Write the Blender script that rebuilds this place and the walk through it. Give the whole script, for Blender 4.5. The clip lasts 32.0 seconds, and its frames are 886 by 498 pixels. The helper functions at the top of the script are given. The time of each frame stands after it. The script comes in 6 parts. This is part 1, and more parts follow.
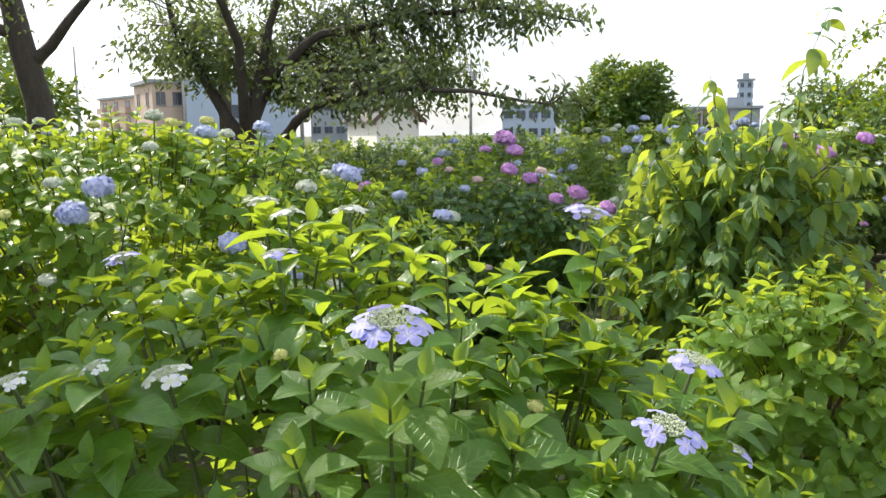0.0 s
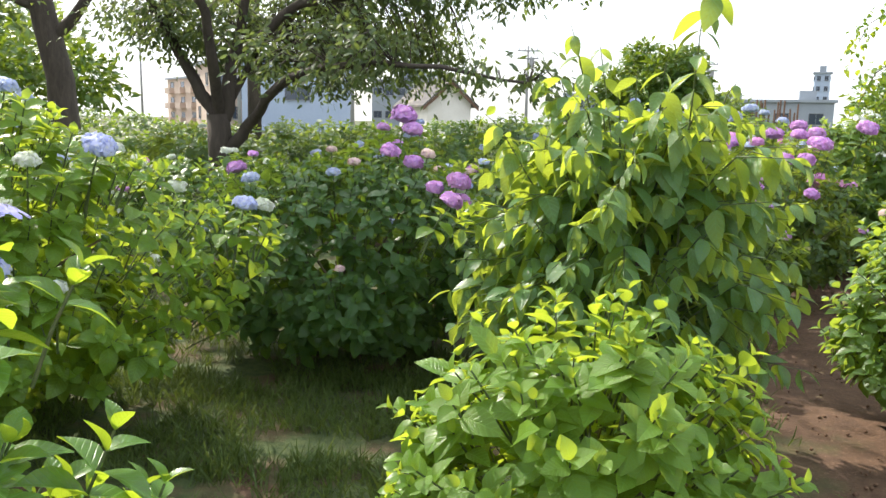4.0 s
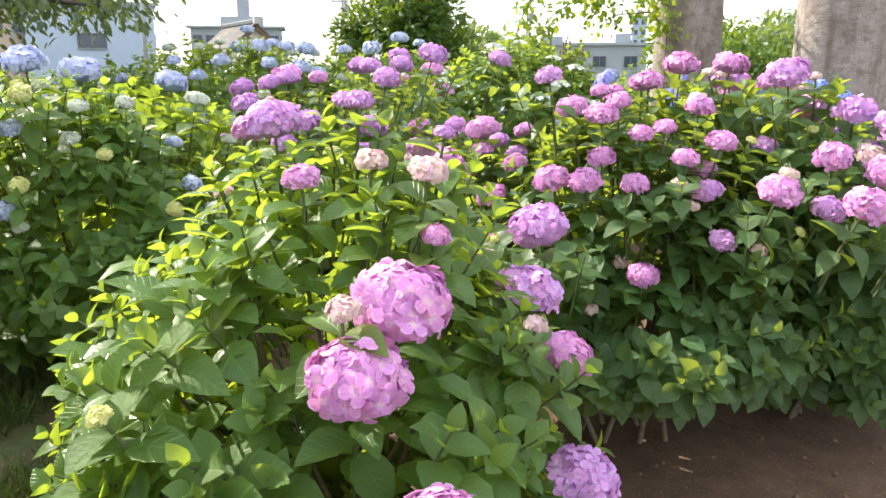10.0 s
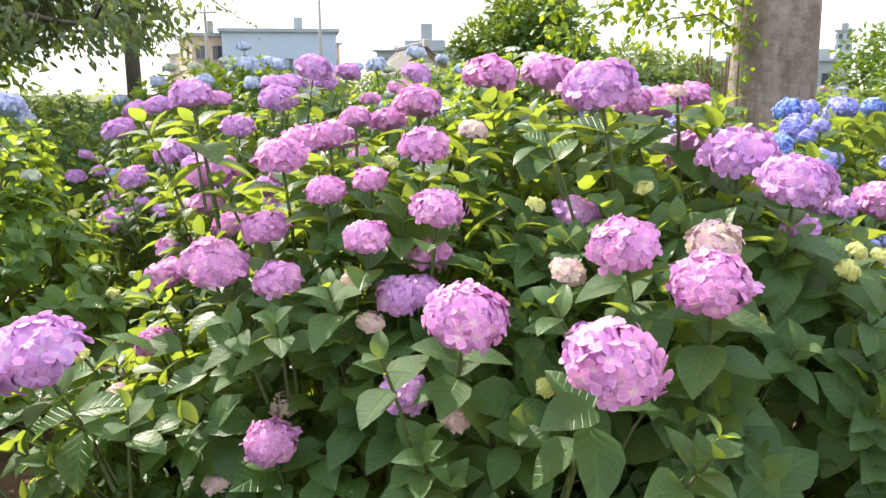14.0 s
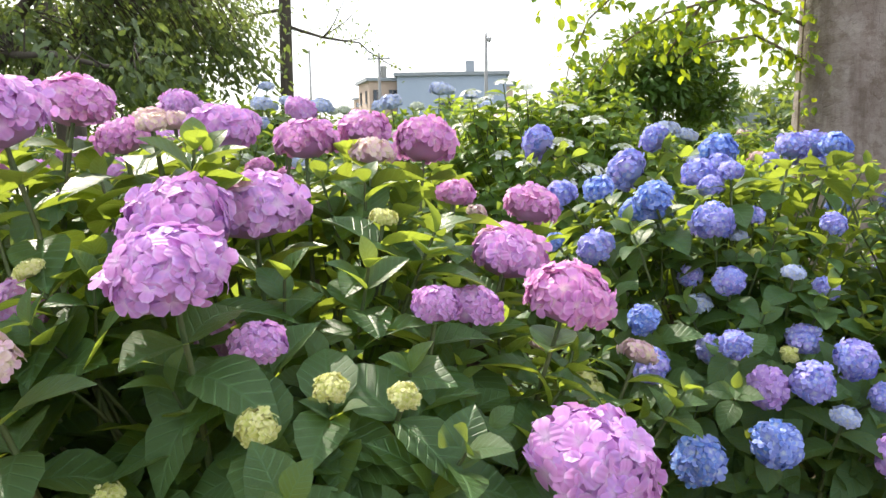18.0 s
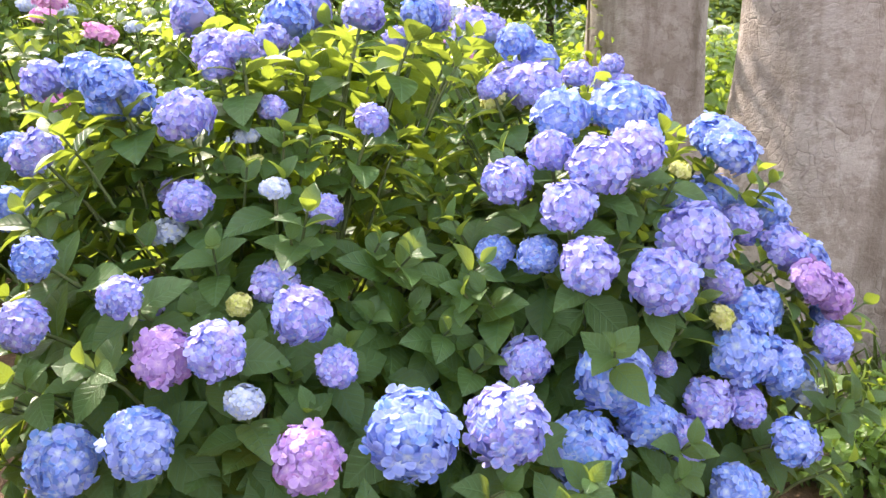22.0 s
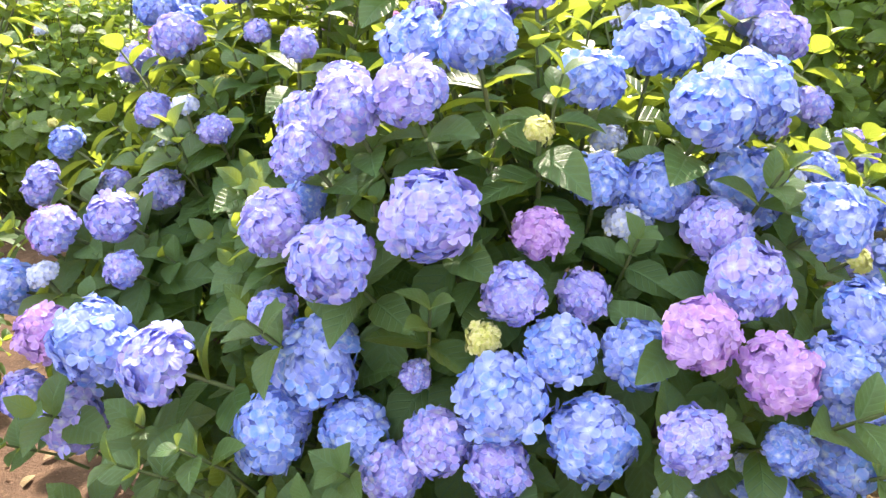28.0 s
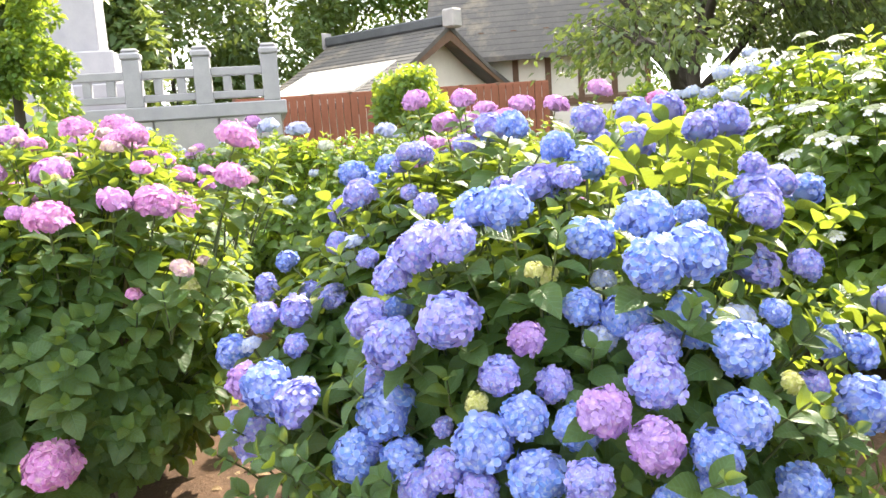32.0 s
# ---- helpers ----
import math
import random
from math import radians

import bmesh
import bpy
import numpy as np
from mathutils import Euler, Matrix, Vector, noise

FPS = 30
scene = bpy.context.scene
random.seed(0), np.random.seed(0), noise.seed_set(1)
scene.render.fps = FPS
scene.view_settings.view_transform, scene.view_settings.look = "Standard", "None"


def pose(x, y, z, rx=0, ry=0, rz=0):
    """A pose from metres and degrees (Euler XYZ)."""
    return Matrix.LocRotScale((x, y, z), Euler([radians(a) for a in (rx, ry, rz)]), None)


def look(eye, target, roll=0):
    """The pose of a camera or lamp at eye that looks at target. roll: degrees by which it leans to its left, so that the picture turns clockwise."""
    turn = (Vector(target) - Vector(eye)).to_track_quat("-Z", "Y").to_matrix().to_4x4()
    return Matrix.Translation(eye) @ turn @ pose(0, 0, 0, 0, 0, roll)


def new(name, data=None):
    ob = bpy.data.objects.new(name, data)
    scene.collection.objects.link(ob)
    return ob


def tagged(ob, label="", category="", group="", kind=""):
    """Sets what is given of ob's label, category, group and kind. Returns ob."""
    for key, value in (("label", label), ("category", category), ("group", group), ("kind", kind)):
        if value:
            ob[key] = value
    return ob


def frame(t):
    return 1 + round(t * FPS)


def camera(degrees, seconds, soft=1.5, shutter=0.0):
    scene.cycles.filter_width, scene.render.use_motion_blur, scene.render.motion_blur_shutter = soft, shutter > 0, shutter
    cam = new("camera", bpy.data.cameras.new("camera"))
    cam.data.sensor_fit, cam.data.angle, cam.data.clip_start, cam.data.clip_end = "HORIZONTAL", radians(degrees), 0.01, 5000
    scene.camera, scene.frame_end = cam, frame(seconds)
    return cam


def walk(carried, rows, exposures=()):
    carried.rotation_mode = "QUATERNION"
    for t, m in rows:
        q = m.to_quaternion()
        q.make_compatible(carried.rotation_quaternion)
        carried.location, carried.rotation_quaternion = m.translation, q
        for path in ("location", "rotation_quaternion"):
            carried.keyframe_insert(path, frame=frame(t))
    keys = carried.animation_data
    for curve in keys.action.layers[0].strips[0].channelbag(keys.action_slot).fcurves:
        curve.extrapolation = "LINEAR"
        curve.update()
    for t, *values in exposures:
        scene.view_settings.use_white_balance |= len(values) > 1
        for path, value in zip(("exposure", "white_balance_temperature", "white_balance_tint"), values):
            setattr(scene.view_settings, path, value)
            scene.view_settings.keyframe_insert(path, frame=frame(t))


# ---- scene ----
cam = camera(58.9, 32.0)
PATH = [
    (0.0, -0.505, -0.322, 1.541, 81.67, 0.42, -3.57),
    (0.5, -0.471, -0.288, 1.541, 81.40, 1.04, -1.99),
    (1.0, -0.393, -0.182, 1.533, 81.63, 0.22, -3.07),
    (1.5, -0.247, -0.066, 1.521, 82.58, 0.49, -3.90),
    (2.0, 0.000, 0.000, 1.500, 81.50, 0.40, 0.00),
    (2.5, 0.158, 0.074, 1.494, 80.18, -0.12, 1.09),
    (3.0, 0.302, 0.238, 1.478, 80.10, -0.54, 1.52),
    (3.5, 0.502, 0.402, 1.475, 80.46, -1.13, 0.90),
    (5.5, 1.281, 1.038, 1.451, 80.94, -0.88, 3.06),
    (6.0, 1.504, 1.176, 1.451, 81.05, -1.25, 2.92),
    (6.5, 1.693, 1.356, 1.436, 81.20, -0.54, 1.49),
    (7.0, 1.945, 1.489, 1.431, 81.55, -0.03, -1.42),
    (7.5, 2.173, 1.617, 1.430, 81.10, -0.30, -1.78),
    (8.0, 2.333, 1.787, 1.416, 80.59, -0.10, -2.82),
    (8.5, 2.514, 1.941, 1.419, 80.63, 0.07, -3.13),
    (9.0, 2.754, 2.057, 1.405, 79.40, 0.35, -2.89),
    (9.5, 2.926, 2.167, 1.395, 77.02, 0.54, -5.23),
    (10.0, 3.076, 2.304, 1.388, 77.16, -0.14, -10.04),
    (10.5, 3.211, 2.396, 1.397, 77.62, 0.22, -9.20),
    (11.0, 3.438, 2.488, 1.399, 77.97, 0.40, -7.04),
    (11.5, 3.638, 2.608, 1.391, 78.52, 0.55, -5.54),
    (12.0, 3.842, 2.773, 1.393, 78.95, 0.46, -4.41),
    (12.5, 4.069, 2.880, 1.388, 78.97, 0.44, -2.27),
    (13.0, 4.252, 2.981, 1.385, 77.99, 0.21, 2.02),
    (13.5, 4.367, 3.107, 1.372, 77.40, 0.73, 4.28),
    (14.0, 4.519, 3.266, 1.375, 78.63, 0.35, 3.08),
    (14.5, 4.693, 3.379, 1.371, 78.30, 0.61, 2.75),
    (16.5, 5.181, 3.713, 1.362, 80.47, 0.78, 11.38),
    (17.0, 5.350, 3.783, 1.375, 81.85, 0.93, 15.04),
    (17.5, 5.472, 3.867, 1.371, 82.64, 0.71, 13.73),
    (18.0, 5.588, 4.000, 1.351, 81.64, 0.81, 15.95),
    (18.5, 5.706, 4.074, 1.348, 80.63, 1.11, 15.98),
    (19.0, 5.860, 4.147, 1.343, 79.59, 0.58, 16.84),
    (19.5, 5.971, 4.243, 1.333, 78.48, 0.40, 15.91),
    (20.0, 6.041, 4.392, 1.322, 77.68, 0.67, 14.32),
    (20.5, 6.103, 4.518, 1.314, 77.15, 0.61, 12.01),
    (21.0, 6.200, 4.602, 1.303, 76.53, 0.70, 10.72),
    (21.5, 6.345, 4.701, 1.294, 76.20, 0.77, 13.08),
    (22.0, 6.463, 4.792, 1.278, 74.01, 0.46, 11.93),
    (22.5, 6.562, 4.925, 1.259, 73.44, 0.76, 9.85),
    (23.0, 6.645, 5.027, 1.247, 71.87, 1.90, 13.76),
    (23.5, 6.721, 5.087, 1.242, 71.74, 3.13, 17.73),
    (24.0, 6.842, 5.122, 1.253, 72.03, 3.48, 24.58),
    (24.5, 6.960, 5.144, 1.256, 72.39, 1.47, 28.09),
    (25.0, 7.023, 5.221, 1.245, 72.17, 2.90, 30.78),
    (25.5, 7.088, 5.328, 1.239, 72.01, 1.80, 36.90),
    (27.5, 7.434, 5.596, 1.229, 71.84, 3.83, 55.22),
    (28.0, 7.458, 5.713, 1.206, 70.82, 3.56, 58.92),
    (28.5, 7.505, 5.772, 1.208, 70.91, 4.05, 60.70),
    (29.0, 7.627, 5.834, 1.214, 71.59, 3.33, 67.28),
    (29.5, 7.767, 5.869, 1.220, 71.45, 1.50, 69.40),
    (30.0, 7.852, 5.845, 1.230, 72.48, 2.44, 71.54),
    (30.5, 7.953, 5.789, 1.240, 74.26, 1.97, 73.16),
    (31.0, 8.048, 5.763, 1.267, 75.89, 2.47, 73.57),
    (31.5, 8.096, 5.793, 1.288, 79.79, 3.07, 74.96),
    (32.0, 8.140, 5.869, 1.299, 81.42, 3.87, 78.00),
]
EXPOSURES = [(0.0, 0.52, 6500, 9), (3.0, 0.74, 6500, 9), (6.0, 1.0, 6500, 9), (9.0, 0.92, 6650, 9), (10.0, 1.12, 6700, 8), (14.0, 1.10, 6700, 8), (17.0, 1.24, 6700, 8), (18.0, 0.86, 6700, 8), (19.0, 0.96, 6650, 9), (21.0, 1.38, 7050, 13), (22.0, 1.48, 6950, 13), (23.0, 1.78, 6850, 13), (25.0, 1.57, 6850, 12), (28.0, 1.74, 7000, 14), (29.0, 1.60, 7000, 13), (30.0, 1.64, 7000, 13), (31.0, 1.60, 7000, 9), (32.0, 1.66, 7050, 8)]
walk(cam, [(t, pose(x, y, z, rx, ry, rz)) for t, x, y, z, rx, ry, rz in PATH], EXPOSURES)

# ---- world, sun ----
SUN_LEFT, SUN_UP = 46.0, 42.0          # degrees to the left of +y, degrees above the horizon
world = bpy.data.worlds.new("sky")
scene.world = world
world.use_nodes = True
wn, wl = world.node_tree.nodes, world.node_tree.links
wn.clear()
sky = wn.new("ShaderNodeTexSky")
sky.sky_type = 'NISHITA'
sky.sun_disc = False
sky.sun_elevation, sky.sun_rotation = radians(SUN_UP), radians(-SUN_LEFT)
sky.air_density, sky.dust_density = 1.0, 2.5
wcoord = wn.new("ShaderNodeTexCoord")
wmap = wn.new("ShaderNodeMapping")
wmap.inputs["Scale"].default_value = (1.0, 1.0, 2.6)
wnoise = wn.new("ShaderNodeTexNoise")
wnoise.inputs["Scale"].default_value = 2.2
wnoise.inputs["Detail"].default_value = 6.0
wramp = wn.new("ShaderNodeValToRGB")
wramp.color_ramp.elements[0].position, wramp.color_ramp.elements[1].position = 0.38, 0.60
wramp.color_ramp.elements[0].color = (0.35, 0.35, 0.35, 1)
wmix = wn.new("ShaderNodeMix")
wmix.data_type = 'RGBA'
wmix.inputs[7].default_value = (10.6, 11.1, 11.8, 1)
wback = wn.new("ShaderNodeBackground")
wback.inputs["Strength"].default_value = 0.112
wout = wn.new("ShaderNodeOutputWorld")
wl.new(wcoord.outputs["Generated"], wmap.inputs["Vector"])
wl.new(wmap.outputs["Vector"], wnoise.inputs["Vector"])
wl.new(wnoise.outputs["Fac"], wramp.inputs["Fac"])
wl.new(wramp.outputs["Color"], wmix.inputs[0])
wl.new(sky.outputs["Color"], wmix.inputs[6])
wl.new(wmix.outputs[2], wback.inputs["Color"])
wl.new(wback.outputs["Background"], wout.inputs["Surface"])

sun_way = Vector((-math.sin(radians(SUN_LEFT)) * math.cos(radians(SUN_UP)), math.cos(radians(SUN_LEFT)) * math.cos(radians(SUN_UP)), math.sin(radians(SUN_UP))))
sun_data = bpy.data.lights.new("sun", 'SUN')
sun_data.energy, sun_data.angle, sun_data.color = 4.8, radians(0.6), (1.0, 0.915, 0.79)
sun = new("sun", sun_data)
sun.matrix_world = look(sun_way * 60, (0, 0, 0))

rng = np.random.default_rng(7)


# ---- materials ----
class Nodes:
    """A small helper that makes a node material."""

    def __init__(self, name):
        self.mat = bpy.data.materials.new(name)
        self.mat.use_nodes = True
        self.tree = self.mat.node_tree
        self.tree.nodes.clear()
        self.out = self.add("ShaderNodeOutputMaterial")

    def add(self, kind, **values):
        node = self.tree.nodes.new(kind)
        for key, value in values.items():
            node.inputs[key].default_value = value
        return node

    def link(self, a, b):
        self.tree.links.new(a, b)

    def math(self, op, a, b=None):
        node = self.tree.nodes.new("ShaderNodeMath")
        node.operation = op
        for k, v in enumerate((a, b)):
            if v is None:
                continue
            if isinstance(v, (int, float)):
                node.inputs[k].default_value = v
            else:
                self.link(v, node.inputs[k])
        return node.outputs[0]

    def mix(self, fac, a, b, blend='MIX'):
        node = self.tree.nodes.new("ShaderNodeMix")
        node.data_type, node.blend_type = 'RGBA', blend
        for k, v in ((0, fac), (6, a), (7, b)):
            if isinstance(v, tuple):
                node.inputs[k].default_value = (*v, 1)
            elif isinstance(v, (int, float)):
                node.inputs[k].default_value = v
            else:
                self.link(v, node.inputs[k])
        return node.outputs[2]

    def noise(self, scale, detail=4.0, rough=0.6, space="Object", stretch=None):
        coord = self.add("ShaderNodeTexCoord")
        vec = coord.outputs[space]
        if stretch:
            m = self.add("ShaderNodeMapping", Scale=stretch)
            self.link(vec, m.inputs["Vector"])
            vec = m.outputs["Vector"]
        node = self.add("ShaderNodeTexNoise", Scale=scale, Detail=detail, Roughness=rough)
        self.link(vec, node.inputs["Vector"])
        return node.outputs["Fac"]

    def spread(self, fac, lo, hi):
        node = self.add("ShaderNodeMapRange")
        node.inputs["From Min"].default_value, node.inputs["From Max"].default_value = lo, hi
        self.link(fac, node.inputs["Value"])
        return node.outputs["Result"]

    def bump(self, height, strength, distance=0.01):
        node = self.add("ShaderNodeBump", Strength=strength, Distance=distance)
        self.link(height, node.inputs["Height"])
        return node.outputs["Normal"]

    def chance(self):
        info, geo = self.add("ShaderNodeObjectInfo"), self.add("ShaderNodeNewGeometry")
        return self.math('FRACT', self.math('ADD', info.outputs["Random"], geo.outputs["Random Per Island"]))


def surface(name, c1, c2, scale=3.0, rough=0.8, bump=0.3, fine=40.0, metallic=0.0, stain=None, stretch=None, distance=0.01):
    """Two base colours mixed by noise at two scales, with fine relief."""
    n = Nodes(name)
    big, small = n.noise(scale, 5, 0.6, stretch=stretch), n.noise(fine, 4, 0.65, stretch=stretch)
    fac = n.spread(n.math('ADD', n.math('MULTIPLY', big, 0.65), n.math('MULTIPLY', small, 0.35)), 0.32, 0.68)
    col = n.mix(fac, c1, c2)
    if stain:
        col = n.mix(n.spread(n.noise(scale * 0.45, 6, 0.7, stretch=stretch), 0.52, 0.66), col, stain)
    b = n.add("ShaderNodeBsdfPrincipled", Roughness=rough, Metallic=metallic)
    n.link(col, b.inputs["Base Color"])
    if bump:
        n.link(n.bump(n.math('ADD', big, n.math('MULTIPLY', small, 0.5)), bump, distance), b.inputs["Normal"])
    n.link(b.outputs[0], n.out.inputs[0])
    return n.mat


def leaf_material(name, dark, light, through_colour, amount=0.42, rough=0.42, veins=7.0):
    """A leaf: two greens by chance, sunken side veins that run towards the tip, light that shines through between them."""
    n = Nodes(name)
    uv = n.add("ShaderNodeUVMap")
    sep = n.add("ShaderNodeSeparateXYZ")
    n.link(uv.outputs[0], sep.inputs[0])
    u, across = sep.outputs[0], n.math('ABSOLUTE', n.math('SUBTRACT', sep.outputs[1], 0.5))
    wave = n.math('SINE', n.math('MULTIPLY', n.math('SUBTRACT', u, n.math('MULTIPLY', across, 0.62)), veins * 6.283))
    rib = n.spread(across, 0.045, 0.0)
    line = n.math('MAXIMUM', n.spread(wave, 0.72, 1.0), rib)
    pick = n.chance()
    col = n.mix(n.spread(pick, 0.05, 0.95), dark, light)
    col = n.mix(n.spread(n.noise(34.0, 3), 0.5, 0.75), col, tuple(min(1, c * 1.2) for c in light))
    col = n.mix(n.math('MULTIPLY', n.spread(n.noise(110.0, 4, 0.7), 0.48, 0.66), 0.5), col, tuple(c * 0.6 for c in dark))
    col = n.mix(n.math('MULTIPLY', n.spread(wave, -0.2, -1.0), 0.25), col, tuple(c * 0.8 for c in dark))
    col = n.mix(n.math('MULTIPLY', line, 0.5), col, tuple(min(1, c * 1.9 + 0.02) for c in light))
    b = n.add("ShaderNodeBsdfPrincipled", Roughness=rough)
    b.inputs["Specular IOR Level"].default_value = 0.5
    n.link(col, b.inputs["Base Color"])
    relief = n.math('ADD', n.math('MULTIPLY', line, -1.0), n.math('MULTIPLY', n.noise(160.0, 3), 0.5))
    n.link(n.bump(relief, 0.45, 0.004), b.inputs["Normal"])
    t = n.add("ShaderNodeBsdfTranslucent")
    glow = n.mix(n.spread(pick, 0.0, 1.0), through_colour, tuple(c * 0.5 for c in through_colour))
    glow = n.mix(n.math('MULTIPLY', line, 0.55), glow, tuple(c * 0.45 for c in through_colour))
    glow = n.mix(n.math('MULTIPLY', n.spread(n.noise(60.0, 3), 0.42, 0.66), 0.35), glow, tuple(c * 0.6 for c in through_colour))
    n.link(glow, t.inputs["Color"])
    m = n.add("ShaderNodeMixShader")
    m.inputs[0].default_value = amount
    n.link(b.outputs[0], m.inputs[1])
    n.link(t.outputs[0], m.inputs[2])
    n.link(m.outputs[0], n.out.inputs[0])
    return n.mat


def petal_material(name, a, b_colour, heart, amount=0.3):
    """Sepals: two colours by chance per floret, paler at the heart, faint radial veins."""
    n = Nodes(name)
    uv = n.add("ShaderNodeUVMap")
    sep = n.add("ShaderNodeSeparateXYZ")
    n.link(uv.outputs[0], sep.inputs[0])
    col = n.mix(n.spread(n.chance(), 0.1, 0.9), a, b_colour)
    col = n.mix(n.spread(n.noise(16.0, 3), 0.45, 0.7), col, b_colour)
    col = n.mix(n.spread(sep.outputs[0], 0.46, 0.05), col, heart)
    col = n.mix(n.spread(sep.outputs[0], 0.85, 1.1), col, tuple(0.5 * c + 0.5 * k for c, k in zip(a, (0.75, 0.78, 0.86))))
    b = n.add("ShaderNodeBsdfPrincipled", Roughness=0.62)
    n.link(col, b.inputs["Base Color"])
    wave = n.math('SINE', n.math('MULTIPLY', sep.outputs[1], 40.0))
    n.link(n.bump(wave, 0.2, 0.002), b.inputs["Normal"])
    t = n.add("ShaderNodeBsdfTranslucent")
    n.link(col, t.inputs["Color"])
    m = n.add("ShaderNodeMixShader")
    m.inputs[0].default_value = amount
    n.link(b.outputs[0], m.inputs[1])
    n.link(t.outputs[0], m.inputs[2])
    n.link(m.outputs[0], n.out.inputs[0])
    return n.mat


def flaky_bark():
    """Grey-brown bark that comes off in small plates, with vertical streaks."""
    n = Nodes("pale_grey_bark")
    coord = n.add("ShaderNodeTexCoord")
    warp = n.add("ShaderNodeMapping", Scale=(1.0, 1.0, 0.62))
    wob = n.add("ShaderNodeTexNoise", Scale=5.0, Detail=4.0)
    n.link(coord.outputs["Object"], wob.inputs["Vector"])
    shift = n.add("ShaderNodeVectorMath")
    n.link(coord.outputs["Object"], shift.inputs[0])
    scaled = n.add("ShaderNodeVectorMath")
    scaled.operation = 'SCALE'
    scaled.inputs["Scale"].default_value = 0.12
    n.link(wob.outputs["Color"], scaled.inputs[0])
    n.link(scaled.outputs[0], shift.inputs[1])
    n.link(shift.outputs[0], warp.inputs["Vector"])
    cells = n.add("ShaderNodeTexVoronoi", Scale=22.0)
    cells.feature = 'DISTANCE_TO_EDGE'
    n.link(warp.outputs["Vector"], cells.inputs["Vector"])
    tone = n.add("ShaderNodeTexVoronoi", Scale=22.0)
    n.link(warp.outputs["Vector"], tone.inputs["Vector"])
    sep = n.add("ShaderNodeSeparateColor")
    n.link(tone.outputs["Color"], sep.inputs[0])
    streak = n.noise(7.0, 6, 0.65, stretch=(1, 1, 0.16))
    fine = n.noise(70.0, 4, 0.7)
    col = n.mix(n.spread(n.noise(3.2, 5, 0.6), 0.38, 0.64), (0.345, 0.300, 0.285), (0.235, 0.195, 0.175))
    col = n.mix(n.math('MULTIPLY', n.spread(sep.outputs[0], 0.6, 1.0), 0.45), col, (0.40, 0.36, 0.335))
    col = n.mix(n.math('MULTIPLY', n.spread(n.noise(13.0, 6, 0.68, stretch=(0.8, 0.8, 1.25)), 0.50, 0.60), 0.5), col, (0.150, 0.112, 0.092))
    col = n.mix(n.math('MULTIPLY', n.spread(n.noise(8.0, 6, 0.7), 0.56, 0.62), 0.5), col, (0.40, 0.36, 0.34))
    col = n.mix(n.math('MULTIPLY', n.spread(streak, 0.50, 0.66), 0.65), col, (0.115, 0.085, 0.066))
    patchy = n.spread(n.noise(2.3, 4, 0.6), 0.42, 0.60)
    crack = n.math('MULTIPLY', n.spread(cells.outputs["Distance"], 0.05, 0.0), n.math('MULTIPLY', patchy, 0.28))
    col = n.mix(crack, col, (0.075, 0.055, 0.044))
    col = n.mix(n.math('MULTIPLY', n.spread(fine, 0.56, 0.72), 0.25), col, (0.10, 0.08, 0.065))
    b = n.add("ShaderNodeBsdfPrincipled", Roughness=0.9)
    n.link(col, b.inputs["Base Color"])
    height = n.math('ADD', n.math('MULTIPLY', n.math('SUBTRACT', 1.0, crack), 0.8), n.math('ADD', n.math('MULTIPLY', fine, 0.5), n.math('MULTIPLY', n.noise(11.0, 6, 0.65, stretch=(0.8, 0.8, 1.4)), 1.0)))
    n.link(n.bump(height, 0.75, 0.02), b.inputs["Normal"])
    n.link(b.outputs[0], n.out.inputs[0])
    return n.mat


LEAF = leaf_material("hydrangea_leaf", (0.028, 0.080, 0.030), (0.076, 0.158, 0.054), (0.54, 0.66, 0.070), 0.44)
LEAF_LIGHT = leaf_material("light_hydrangea_leaf", (0.044, 0.110, 0.030), (0.108, 0.200, 0.048), (0.60, 0.76, 0.070), 0.46, 0.36)
LEAF_FRESH = leaf_material("fresh_hydrangea_leaf", (0.044, 0.124, 0.022), (0.106, 0.222, 0.038), (0.64, 0.82, 0.050), 0.47, 0.32)
LEAF_DARK = leaf_material("dark_hydrangea_leaf", (0.026, 0.080, 0.028), (0.060, 0.140, 0.042), (0.44, 0.62, 0.050), 0.42, 0.36)
LEAF_LIME = leaf_material("lime_hydrangea_leaf", (0.070, 0.165, 0.024), (0.150, 0.280, 0.040), (0.68, 0.82, 0.060), 0.48, 0.33)
LEAF_DROOP = leaf_material("drooping_leaf", (0.040, 0.115, 0.050), (0.100, 0.205, 0.070), (0.76, 0.90, 0.080), 0.46, 0.34, 6.0)
LEAF_TREE = leaf_material("cherry_leaf", (0.042, 0.088, 0.038), (0.092, 0.158, 0.056), (0.42, 0.52, 0.090), 0.40, 0.45, 7.0)
LEAF_CHERRY = leaf_material("dark_cherry_leaf", (0.034, 0.066, 0.030), (0.072, 0.114, 0.046), (0.36, 0.46, 0.090), 0.36, 0.42, 7.0)
LEAF_ROUND = leaf_material("evergreen_leaf", (0.020, 0.066, 0.012), (0.070, 0.150, 0.020), (0.34, 0.46, 0.030), 0.32, 0.4, 6.0)
LEAF_VINE = leaf_material("vine_leaf", (0.060, 0.150, 0.018), (0.150, 0.280, 0.030), (0.62, 0.72, 0.030), 0.48, 0.4, 6.0)
LEAF_DRY = leaf_material("dry_leaf", (0.20, 0.12, 0.06), (0.38, 0.28, 0.16), (0.3, 0.2, 0.1), 0.15, 0.7, 6.0)
GRASS = leaf_material("grass_blade", (0.040, 0.080, 0.018), (0.085, 0.135, 0.030), (0.26, 0.34, 0.040), 0.30, 0.6, 2.0)
